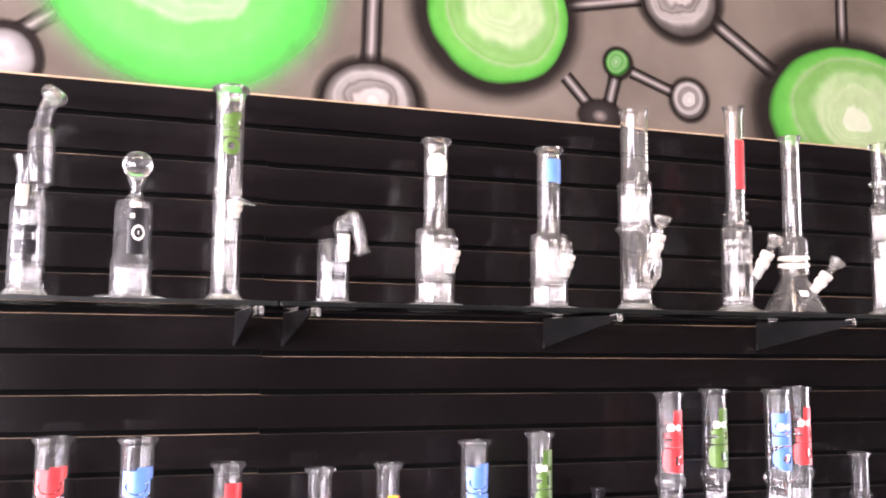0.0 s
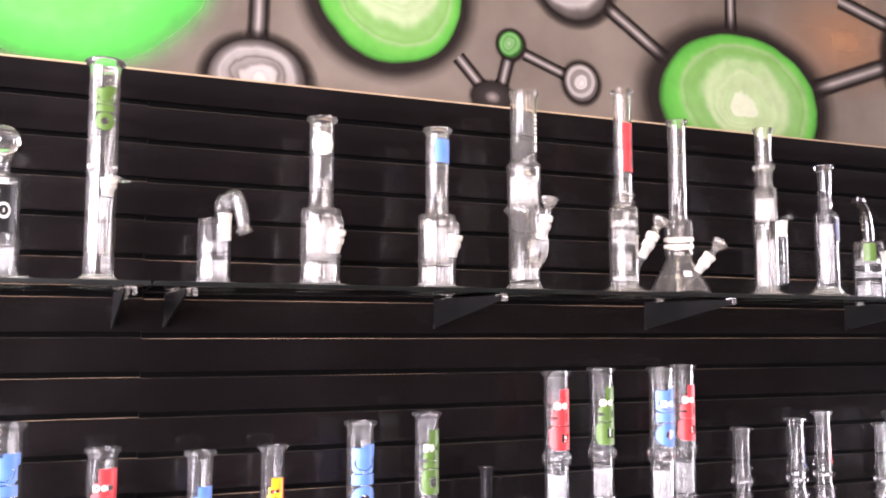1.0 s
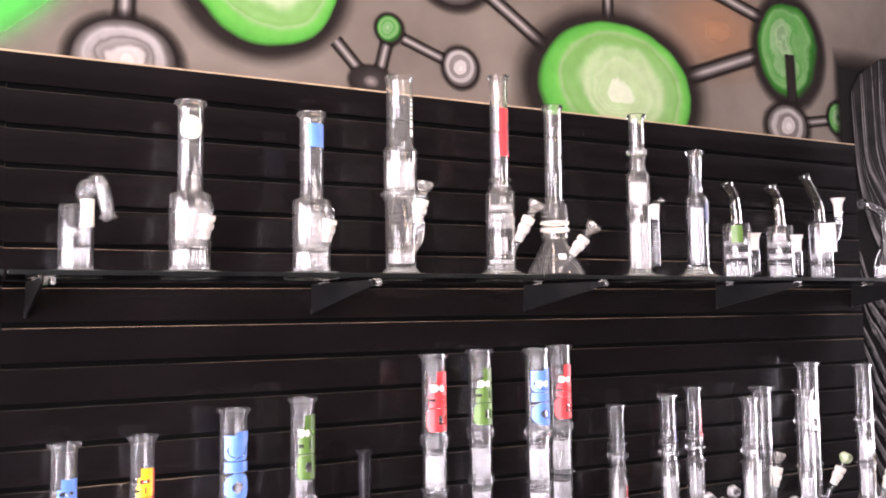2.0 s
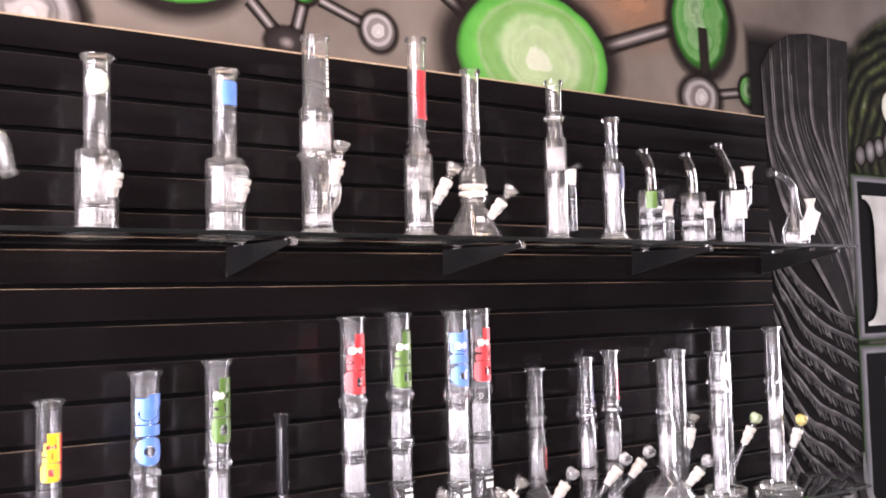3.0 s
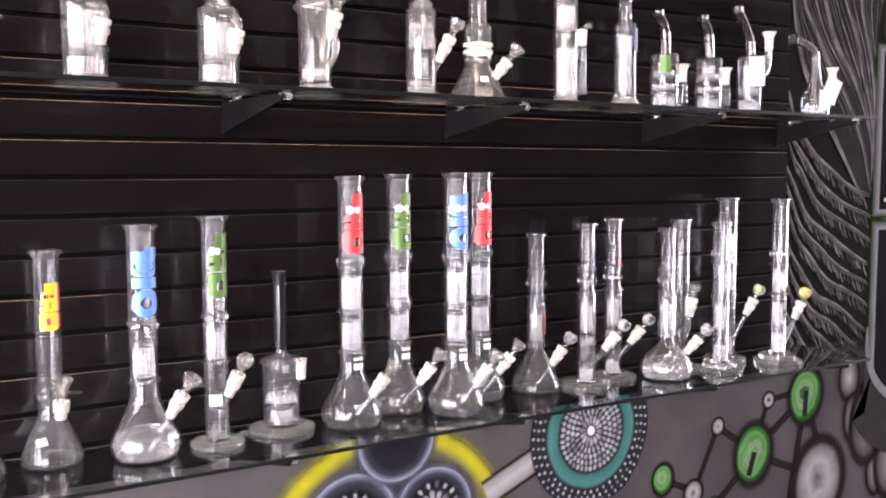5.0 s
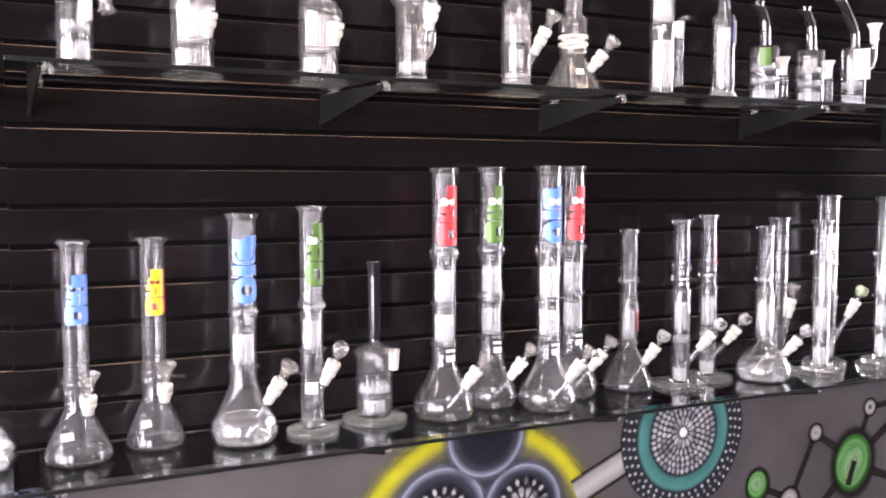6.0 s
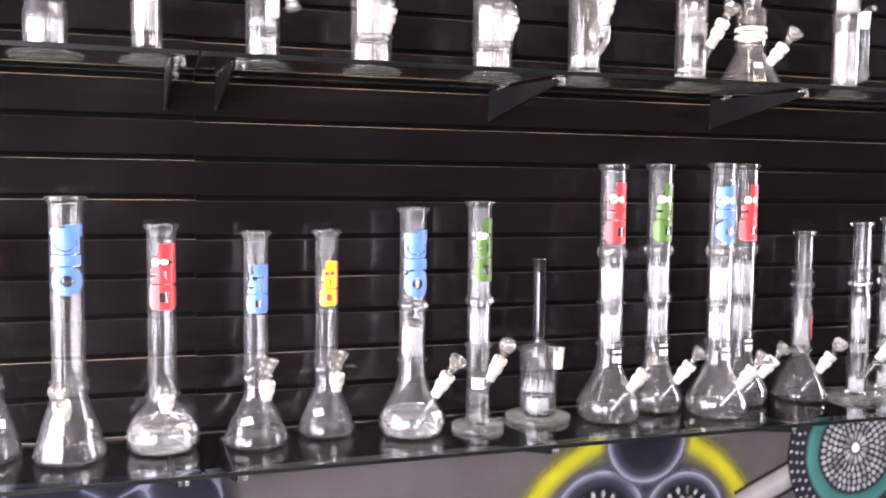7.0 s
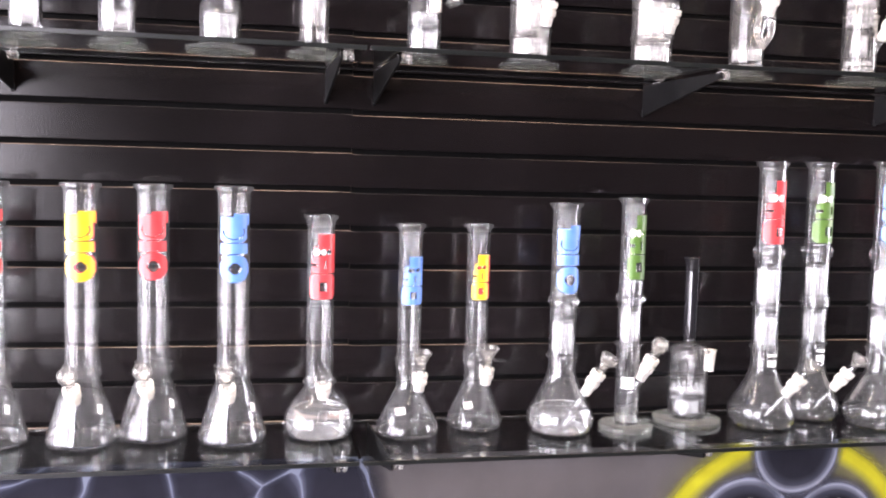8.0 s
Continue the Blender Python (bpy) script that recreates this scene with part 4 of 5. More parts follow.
p, o = beaker(1.374, -0.068, 0.396, 0.063, 0.0195, 0.105, "small clear conical pipe with narrow neck")
vessel(p, [(0.0195, 0.108), (0.0235, 0.120), (0.0235, 0.215), (0.0195, 0.224), (0.0192, 0.23)], None, 0.003, "chamber")
logo(p, 0.0236, 0.145, 0.200, "red", "bars", -60, 24, 0.0004, (6, 18))
seal(p, 0.0205, 0.300)
seal(p, 0.0205, 0.236)
seal(p, 0.0242, 0.118)
pinch(p, 0.0195, 0.270)
percolator(p, 0.0215, 0.135, 0.205)
stem(p, (0.0, -0.010, 0.018), (0.056, -0.040, 0.108), "ball", PAINT["webglass"])

for bx, by, h, colour in [(1.504, -0.108, 0.418, "navy"), (1.625, -0.070, 0.428, "red")]:
    p = _pipe(bx, by, ZL, "straight clear glass pipe on a round foot", "water pipes on the lower shelf")
    foot(p, 0.066)
    vessel(p, [(0.0225, 0.0112), (0.0235, 0.02), (0.0235, 0.235), (0.0225, 0.243), (0.0195, 0.249), (0.0190, 0.26)] + rim(0.0190, h))
    disc_perc(p, 0.0235, 0.112)
    percolator(p, 0.0235, 0.024, 0.060)
    percolator(p, 0.0215, 0.150, 0.225)
    for r, z in ((0.0245, 0.118), (0.0245, 0.240), (0.0202, 0.295), (0.0202, 0.304)):
        seal(p, r, z)
    pinch(p, 0.0190, 0.272)
    logo(p, 0.0191, 0.300, 0.375, colour, "bars", -62, 34, 0.0004, (6, 22))
    stem(p, (0.004, -0.008, 0.050), (0.066, -0.040, 0.135), "ball", PAINT["webglass"])

p, o = beaker(1.752, -0.140, 0.400, 0.071, 0.0200, 0.100, "clear glass beaker half filled with water", True)
vessel(p, [(0.0200, 0.110), (0.0245, 0.120), (0.0245, 0.222), (0.0205, 0.230), (0.0198, 0.236)], None, 0.003, "chamber")
percolator(p, 0.0225, 0.135, 0.212)
seal(p, 0.021, 0.290)
seal(p, 0.0252, 0.232)
seal(p, 0.0252, 0.118)
pinch(p, 0.0198, 0.262)
water(p, o, 0.050)
stem(p, (0.0, -0.012, 0.020), (0.070, -0.050, 0.108), "ball", PAINT["webglass"])
p = _pipe(1.870, -0.070, ZL, "straight clear glass pipe with a side joint", "water pipes on the lower shelf")
foot(p, 0.058)
vessel(p, [(0.023, 0.0112), (0.0245, 0.02), (0.0245, 0.28)] + rim(0.0245, 0.418))
logo(p, 0.0245, 0.30, 0.40, "black", "bars", -60, 30, 0.0004, (6, 20))
stem(p, (0.020, -0.008, 0.10), (0.040, -0.010, 0.195), "cup")

p = _pipe(1.945, -0.150, ZL, "straight clear glass pipe on a double foot", "water pipes on the lower shelf")
foot(p, 0.062, 0.010)
foot(p, 0.048, 0.012, None, 0.0104)
vessel(p, [(0.0225, 0.0228), (0.0235, 0.03), (0.0235, 0.26)] + rim(0.0235, 0.412))
percolator(p, 0.0235, 0.035, 0.085)
percolator(p, 0.0215, 0.125, 0.190)
for z in (0.105, 0.205, 0.300):
    seal(p, 0.0245, z)
pinch(p, 0.0235, 0.325)
p = _pipe(2.052, -0.072, ZL, "tall straight clear pipe with white and black mark", "water pipes on the lower shelf")
foot(p, 0.060, 0.014)
vessel(p, [(0.026, 0.0142), (0.0275, 0.024), (0.0275, 0.30)] + rim(0.0275, 0.476))
logo(p, 0.0275, 0.285, 0.375, "white", "round", -95, 60)
logo(p, 0.0275, 0.40, 0.455, "black", "bars", -60, 30, 0.0004, (6, 14))
disc_perc(p, 0.0275, 0.21)
percolator(p, 0.0275, 0.030, 0.085)
percolator(p, 0.0240, 0.225, 0.275)
for z in (0.100, 0.195, 0.284):
    seal(p, 0.0285, z)
stem(p, (0.01, -0.014, 0.06), (0.055, -0.055, 0.185), "ball", PAINT["greenglass"])
p = _pipe(2.165, -0.165, ZL, "straight clear pipe with yellow glass bowl", "water pipes on the lower shelf")
foot(p, 0.068, 0.012)
foot(p, 0.052, 0.014, None, 0.0124)
vessel(p, [(0.021, 0.0268), (0.0225, 0.034), (0.0225, 0.28)] + rim(0.0215, 0.472))
percolator(p, 0.0225, 0.215, 0.275)
seal(p, 0.0235, 0.20)
seal(p, 0.0235, 0.285)
percolator(p, 0.0225, 0.040, 0.095)
percolator(p, 0.0205, 0.120, 0.185)
seal(p, 0.0235, 0.105)
pinch(p, 0.0220, 0.315)
logo(p, 0.0217, 0.40, 0.45, "black", "bars", -50, 30, 0.0004, (6, 14))
stem(p, (0.01, -0.010, 0.05), (0.060, -0.030, 0.175), "ball", PAINT["yellowglass"])


# ---- upper shelf ----
def upper(x, label, y=-0.13):
    return _pipe(x, y, ZU, label, "water pipes on the upper shelf")


def bent_neck(p, pts, r, name="neck", mat=None):
    path = bend(pts, 6)
    d = (path[-1] - path[-2]).normalized()
    path += [path[-1] + d * 0.006, path[-1] + d * 0.009]
    part(name, sweep(path, [r] * (len(path) - 2) + [r + 0.0045, r + 0.0052], 0.003, 18), mat or GLASS, p)


p = upper(-0.566, "straight clear glass pipe on a flared foot")
cone_foot(p, 0.052, 0.027, 0.016)
vessel(p, [(0.0255, 0.0162), (0.0265, 0.03), (0.0265, 0.28)] + rim(0.0265, 0.38))
percolator(p, 0.026, 0.035, 0.095)
percolator(p, 0.026, 0.11, 0.16)
seal(p, 0.027, 0.10)

p = upper(-0.419, "clear glass bubbler with bent neck and grey mark")
cone_foot(p, 0.052, 0.030, 0.018)
vessel(p, [(0.029, 0.0182), (0.031, 0.03), (0.031, 0.165), (0.028, 0.175), (0.018, 0.181), (0.014, 0.188)], None, 0.003)
percolator(p, 0.030, 0.03, 0.065, 10)
logo(p, 0.031, 0.075, 0.125, "black", "bars", -95, 90, 0.0005, (12, 10))
part("chamber", lathe(hollow([(0.012, 0.196), (0.022, 0.202), (0.0225, 0.21), (0.0225, 0.290), (0.020, 0.297), (0.014, 0.301)], 0.003), 36, Matrix.Translation((0.014, 0, 0))), GLASS, p)
part("stalk", sweep([(0.012, 0, 0.172), (0.014, 0, 0.200)], 0.013, 0.003), GLASS, p)
percolator(p, 0.020, 0.135, 0.166, 6)
bent_neck(p, [(0.014, 0, 0.299), (0.015, 0, 0.318), (0.020, 0, 0.338), (0.026, 0, 0.350)], 0.0145)
bell = lathe([(0.012, -0.012), (0.019, -0.008), (0.0235, 0.0), (0.0225, 0.009), (0.0170, 0.014), (0.0120, 0.013), (0.0165, 0.007), (0.0190, 0.0), (0.0150, -0.005), (0.009, -0.008)], 36, Matrix.Translation((0.029, -0.002, 0.359)) @ Matrix.Rotation(radians(30), 4, "Y"))
part("mouthpiece", bell, GLASS, p, "round flared glass mouth")
part("joint", sweep([(-0.010, -0.018, 0.160), (-0.010, -0.018, 0.192), (-0.010, -0.018, 0.196)], [0.0085, 0.011, 0.0095], 0.003), FROST, p, "white ground-glass joint")
part("funnel_bowl", sweep([(-0.010, -0.018, 0.194), (-0.010, -0.018, 0.205), (-0.010, -0.018, 0.215), (-0.010, -0.018, 0.246)], [0.010, 0.012, 0.009, 0.0175], 0.0028), GLASS, p)

p = upper(-0.247, "clear glass bubbler with ball top and black mark")
foot(p, 0.062, 0.009)
vessel(p, [(0.035, 0.0092), (0.036, 0.016), (0.036, 0.072), (0.033, 0.078), (0.033, 0.165), (0.030, 0.178), (0.017, 0.184), (0.013, 0.190)], None, 0.003)
percolator(p, 0.034, 0.018, 0.07, 12)
logo(p, 0.033, 0.082, 0.164, "black", "eye", -72, 66)
logo(p, 0.033, 0.100, 0.140, "white", "oval", -72, 40, 0.0001, (14, 14))
part("cup", sweep([(0.003, 0, 0.186), (0.003, 0, 0.192), (0.003, 0, 0.202), (0.003, 0, 0.222)], [0.012, 0.0125, 0.010, 0.018], 0.003), GLASS, p)
part("joint", sweep([(0.003, 0, 0.150), (0.003, 0, 0.178)], [0.0085, 0.0105], 0.003), FROST, p, "white ground-glass joint")
bm = bmesh.new()
bmesh.ops.create_uvsphere(bm, u_segments=28, v_segments=16, radius=0.0262, matrix=Matrix.Translation((0.003, 0, 0.246)))
bmesh.ops.create_uvsphere(bm, u_segments=28, v_segments=16, radius=0.0228, matrix=Matrix.Translation((0.003, 0, 0.246)))
part("ball_cap", bm, GLASS, p, "hollow glass ball cap")

p = upper(-0.084, "tall straight clear pipe with green mark")
cone_foot(p, 0.050, 0.026, 0.016)
vessel(p, [(0.0255, 0.0162), (0.0262, 0.03), (0.0262, 0.30)] + rim(0.0262, 0.404, 0.008), HAZY_GLASS)
logo(p, 0.0262, 0.272, 0.352, "green", "round", -86, 78)
percolator(p, 0.026, 0.06, 0.12)
percolator(p, 0.026, 0.12, 0.165)
pinch(p, 0.0262, 0.205)
stem(p, (0.004, -0.006, 0.05), (0.012, -0.034, 0.185), "none", None, False, 0.03)
part("handle", sweep([(0.016, -0.03, 0.187), (0.034, -0.034, 0.182), (0.048, -0.036, 0.180)], [0.006, 0.004, 0.0015], 0, 10), GLASS, p)

p = upper(0.116, "small clear glass bubbler with side arm")
foot(p, 0.047, 0.007)
vessel(p, [(0.030, 0.0072), (0.031, 0.014), (0.031, 0.118), (0.029, 0.124), (0.020, 0.127)], None, 0.003)
percolator(p, 0.030, 0.015, 0.060, 10)
disc_perc(p, 0.03, 0.068)
bent_neck(p, [(0.016, -0.004, 0.126), (0.014, -0.004, 0.150), (0.034, -0.006, 0.172), (0.046, -0.010, 0.150), (0.052, -0.012, 0.110)], 0.0125)
bm = bmesh.new()
bmesh.ops.create_uvsphere(bm, u_segments=24, v_segments=14, radius=0.0195, matrix=Matrix.Translation((0.014, -0.004, 0.150)) @ Matrix.Diagonal((0.85, 0.85, 1.15, 1)))
part("bulb", bm, GLASS, p, "clear glass bulb")
part("mouth", sweep([(0.034, -0.006, 0.176), (0.046, -0.010, 0.135), (0.054, -0.013, 0.104), (0.056, -0.0135, 0.099)], [0.0115, 0.0120, 0.0125, 0.0155], 0.0022, 20), GLASS, p, "flared clear mouth tube")
part("joint", sweep([(0.018, -0.01, 0.085), (0.018, -0.01, 0.135)], [0.010, 0.012], 0.003), FROST, p, "white ground-glass joint")

for ux, colour, style in [(0.318, "pale", "oval"), (0.562, "blue", "plate")]:
    p = upper(ux, f"stout clear glass pipe with {'pale green' if colour == 'pale' else colour} sticker")
    foot(p, 0.058, 0.008)
    vessel(p, [(0.037, 0.0082), (0.039, 0.016), (0.039, 0.060), (0.0375, 0.064), (0.0395, 0.068), (0.0395, 0.148), (0.0388, 0.1525), (0.0370, 0.1545), (0.0265, 0.157), (0.0248, 0.160), (0.0242, 0.166)] + rim(0.0240, 0.336, 0.006), HAZY_GLASS)
    percolator(p, 0.0375, 0.018, 0.058, 12)
    percolator(p, 0.0330, 0.066, 0.140, 12)
    seal(p, 0.0385, 0.062, 0.003)
    if style == "oval":
        logo(p, 0.0241, 0.258, 0.304, colour, style, -98, 104)
    else:
        logo(p, 0.0241, 0.262, 0.310, colour, style, -78, 92)
    stem(p, (0.016, -0.022, 0.03), (0.026, -0.038, 0.112), "none", None, False, 0.045)
    bent_neck(p, [(0.010, -0.026, 0.085), (0.008, -0.027, 0.105), (0.014, -0.028, 0.122), (0.026, -0.026, 0.128)], 0.0055, "curl")

p = upper(0.762, "tall thick clear pipe with looped recycler arm")
cone_foot(p, 0.057, 0.033, 0.018)
vessel(p, [(0.031, 0.0182), (0.0335, 0.03), (0.0335, 0.160), (0.0375, 0.166), (0.0385, 0.172), (0.0385, 0.182), (0.0365, 0.188), (0.0365, 0.262), (0.0375, 0.268), (0.0365, 0.274), (0.029, 0.280), (0.0288, 0.29)] + rim(0.0288, 0.434, 0.003), HAZY_GLASS)
percolator(p, 0.0355, 0.195, 0.258, 12)
percolator(p, 0.0325, 0.034, 0.062, 12)
seal(p, 0.038, 0.175, 0.005)
logo(p, 0.0289, 0.30, 0.385, "white", "bars", -55, 16, 0.0003, (4, 22))
loop = bend([(0.012, -0.036, 0.052), (0.026, -0.040, 0.075), (0.030, -0.040, 0.105), (0.020, -0.042, 0.128), (0.004, -0.040, 0.110), (0.000, -0.038, 0.078), (0.012, -0.036, 0.052)], 6)
part("recycler_arm", sweep(loop, 0.0070, 0.0018, 12), CUP_GLASS, p, "looped clear recycler arm")
stem(p, (0.014, -0.040, 0.085), (0.026, -0.052, 0.160), "cup", None, False, 0.050)

p = upper(1.012, "tall clear pipe with red vertical sticker")
cone_foot(p, 0.066, 0.031, 0.020)
vessel(p, [(0.030, 0.0202), (0.0335, 0.03), (0.0335, 0.125), (0.0355, 0.130), (0.0335, 0.135), (0.0335, 0.187), (0.0328, 0.192), (0.031, 0.195), (0.022, 0.198), (0.0208, 0.202), (0.0205, 0.21)] + rim(0.0205, 0.464, 0.005), HAZY_GLASS)
percolator(p, 0.032, 0.024, 0.052, 12)
percolator(p, 0.022, 0.062, 0.104, 8)
disc_perc(p, 0.033, 0.112)
disc_perc(p, 0.033, 0.128)
disc_perc(p, 0.033, 0.150)
seal(p, 0.0225, 0.222, 0.004)
seal(p, 0.0225, 0.205, 0.004)
logo(p, 0.0206, 0.275, 0.385, "red", "plate", -68, 105)
logo(p, 0.0212, 0.285, 0.375, "black", "bars", -50, 30, 0.0006, (8, 20))
stem(p, (0.006, -0.012, 0.03), (0.052, -0.040, 0.135), "cup", None, False, 0.06)

p = upper(1.160, "clear flared beaker pipe with frosted bands")
vessel(p, [(0.060, 0), (0.068, 0.002), (0.070, 0.006), (0.066, 0.014), (0.030, 0.082), (0.0285, 0.088), (0.0325, 0.092), (0.0325, 0.165), (0.030, 0.172), (0.0215, 0.176), (0.0205, 0.19)] + rim(0.0205, 0.408, 0.0045), HAZY_GLASS)
for z in (0.108, 0.124):
    part("frosted_band", lathe([(0.0328, z), (0.0338, z + 0.001), (0.0338, z + 0.007), (0.0328, z + 0.008)], 36), FROST, p, "white frosted band")
logo(p, 0.0206, 0.265, 0.350, "white", "bars", -80, 30, 0.0003, (6, 18))
stem(p, (0.0, -0.012, 0.014), (0.052, -0.046, 0.092), "cup", None, False, 0.05)
part("label_sticker", box_bm(-0.009, -0.0006, -0.007, 0.009, 0.0006, 0.007), PAPER, p, "small white sticker").matrix_local = pose(-0.014, -0.0485, 0.047, -30, 0, -16)

p = upper(1.413, "tall clear two-stage pipe with side chamber")
cone_foot(p, 0.060, 0.028, 0.018)
vessel(p, [(0.027, 0.0182), (0.029, 0.03), (0.029, 0.150), (0.0305, 0.155), (0.0305, 0.180), (0.029, 0.186), (0.029, 0.256), (0.026, 0.263), (0.0205, 0.267), (0.0195, 0.28)] + rim(0.0195, 0.410, 0.005), HAZY_GLASS)
percolator(p, 0.028, 0.03, 0.15, 10)
percolator(p, 0.028, 0.19, 0.25, 10)
pinch(p, 0.0195, 0.315)
part("side_chamber", lathe(hollow([(0.009, 0.030), (0.010, 0.035), (0.010, 0.14), (0.009, 0.15)], 0.002), 20, Matrix.Translation((0.042, -0.012, 0))), GLASS, p)
part("joint", sweep([(0.042, -0.012, 0.148), (0.042, -0.012, 0.185)], [0.009, 0.0115], 0.003), FROST, p, "white ground-glass joint")
part("handle", sweep([(0.040, -0.012, 0.188), (0.056, -0.014, 0.196), (0.066, -0.016, 0.194)], [0.005, 0.0045, 0.006], 0, 10), GLASS, p)

p = upper(1.603, "slim clear pipe with dark blue mark")
cone_foot(p, 0.055, 0.028, 0.030)
vessel(p, [(0.0275, 0.0302), (0.029, 0.04), (0.029, 0.200), (0.027, 0.212), (0.018, 0.218), (0.0155, 0.225), (0.0175, 0.232), (0.0155, 0.239), (0.0160, 0.27)] + rim(0.0175, 0.332, 0.006))
percolator(p, 0.023, 0.045, 0.195, 8)
logo(p, 0.029, 0.14, 0.20, "navy", "oval", -62, 60)

for ux, mark in ((1.739, True), (1.900, False)):
    p = upper(ux, "short clear bubbler with bent amber-tinted neck")
    vessel(p, [(0.035, 0), (0.037, 0.004), (0.037, 0.052), (0.0385, 0.056), (0.037, 0.060), (0.037, 0.086), (0.0385, 0.090), (0.037, 0.094), (0.037, 0.140), (0.034, 0.146), (0.018, 0.149)], None, 0.003)
    bent_neck(p, [(0.002, 0, 0.149), (0.000, 0, 0.190), (-0.008, 0, 0.222), (-0.024, 0, 0.246)], 0.0145, "neck", PINK_GLASS)
    disc_perc(p, 0.036, 0.055)
    disc_perc(p, 0.036, 0.088)
    percolator(p, 0.024, 0.098, 0.138, 8)
    percolator(p, 0.034, 0.012, 0.05, 10)
    if mark:
        logo(p, 0.037, 0.095, 0.14, "green", "plate", -132, 44)
    part("side_chamber", lathe(hollow([(0.010, 0.012), (0.012, 0.02), (0.012, 0.075), (0.010, 0.08)], 0.002), 20, Matrix.Translation((0.052, -0.014, 0))), GLASS, p)
    part("joint", sweep([(0.052, -0.014, 0.078), (0.052, -0.014, 0.108), (0.052, -0.014, 0.122)], [0.009, 0.011, 0.017], 0.003), FROST, p, "white ground-glass joint")

p = upper(2.060, "clear bubbler with bent neck and white price tag")
vessel(p, [(0.032, 0), (0.034, 0.004), (0.034, 0.150), (0.031, 0.160), (0.016, 0.165)], None, 0.003)
bent_neck(p, [(0.004, 0, 0.165), (0.000, 0, 0.205), (-0.022, 0, 0.245), (-0.050, 0, 0.282)], 0.0135, "neck", PINK_GLASS)
percolator(p, 0.032, 0.012, 0.05, 10)
disc_perc(p, 0.033, 0.06)
percolator(p, 0.022, 0.075, 0.150, 8)
bent_neck(p, [(0.030, -0.006, 0.105), (0.046, -0.010, 0.112), (0.062, -0.012, 0.140), (0.064, -0.012, 0.185)], 0.009, "side_arm")
part("joint", sweep([(0.064, -0.012, 0.180), (0.064, -0.012, 0.215), (0.064, -0.012, 0.232)], [0.010, 0.012, 0.020], 0.003), FROST, p, "white ground-glass joint")
tagp = part("price_tag", box_bm(-0.026, -0.0005, -0.040, 0.026, 0.0005, 0.040, 0.0003), PAPER, p, "blank white paper tag")
tagp.matrix_local = pose(-0.022, -0.046, 0.115, 4, -5, -10)

p = upper(2.345, "small clear bubbler with long bent neck and tag")
vessel(p, [(0.040, 0), (0.042, 0.004), (0.042, 0.055), (0.036, 0.070), (0.020, 0.10), (0.016, 0.13), (0.014, 0.15)], None, 0.003)
bent_neck(p, [(-0.002, 0, 0.148), (-0.006, 0, 0.190), (-0.045, 0, 0.212), (-0.095, 0, 0.222)], 0.0125)
percolator(p, 0.036, 0.010, 0.05, 10)
bent_neck(p, [(0.032, -0.004, 0.035), (0.056, -0.008, 0.045), (0.064, -0.010, 0.085), (0.064, -0.010, 0.11)], 0.009, "side_arm")
part("joint", sweep([(0.064, -0.010, 0.105), (0.064, -0.010, 0.135), (0.064, -0.010, 0.150)], [0.010, 0.012, 0.018], 0.003), FROST, p, "white ground-glass joint")
tagp = part("price_tag", box_bm(-0.028, -0.0005, -0.036, 0.028, 0.0005, 0.036, 0.0003), PAPER, p, "blank white paper tag")
tagp.matrix_local = pose(0.008, -0.050, 0.078, 4, 22, -8)
bm = box_bm(-0.020, -0.0005, -0.030, 0.020, 0.0005, 0.030, 0.0003)
part("price_tag", bm, PAPER, p, "blank white paper tag").matrix_local = pose(-0.024, -0.047, 0.048, 3, -4, 5)

# the lime-green letter painted inside its frame
curve = bpy.data.curves.new("letter", "FONT")
curve.body, curve.size, curve.extrude, curve.align_x, curve.align_y = "H", 0.2, 0.0004, "CENTER", "CENTER"
tmp = new("letter_tmp", curve)
bpy.context.view_layer.update()
me = bpy.data.meshes.new_from_object(tmp)
bpy.data.objects.remove(tmp)
me.materials.clear()
me.materials.append(PAINT["lime"])
letter = tagged(new("painted_letter", me), "lime green letter painted in a grey frame", "letter")
letter.matrix_world = pose(3.13, 0.0105, 1.135, 90, 0, 0)

# ---- the mural's films of paint, children of the wall ----
_bm = bmesh.new()
_uv = _bm.loops.layers.uv.new("UVMap")
_vs = [_bm.verts.new((x, 0, z)) for x, z in ((-1, -1), (1, -1), (1, 1), (-1, 1))]
_f = _bm.faces.new(_vs)
for _l in _f.loops:
    _l[_uv].uv = ((_l.vert.co.x + 1) / 2, (_l.vert.co.z + 1) / 2)
film_mesh = bpy.data.meshes.new("paint_film")
_bm.to_mesh(film_mesh)
_bm.free()
films, film_count = {}, itertools.count(1)


def paint(name, mat, x, z, rx, rz, layer, turn=0.0):
    if mat.name not in films:
        films[mat.name] = film_mesh.copy()
        films[mat.name].materials.append(mat)
    ob = new(name, films[mat.name])
    ob.parent = mural_wall
    ob.matrix_local = Matrix.LocRotScale((x, 0.02 - 0.0004 * layer - 0.00003 * next(film_count), z), Euler((0, -turn, 0)), (rx, 1, rz))
    return ob


def ball(mat, x, z, rx, rz, layer=3):
    paint("painted_ball", mat, x, z, rx * 1.25, rz * 1.25, layer)


def rod(mat, x0, z0, x1, z1, width, layer=1):
    paint("painted_rod", mat, (x0 + x1) / 2, (z0 + z1) / 2, math.hypot(x1 - x0, z1 - z0) / 2, width, layer, math.atan2(z1 - z0, x1 - x0))


def panel_film(mat, x0, z0, x1, z1, layer=3, name="painted_panel"):
    paint(name, mat, (x0 + x1) / 2, (z0 + z1) / 2, (x1 - x0) / 2, (z1 - z0) / 2, layer)


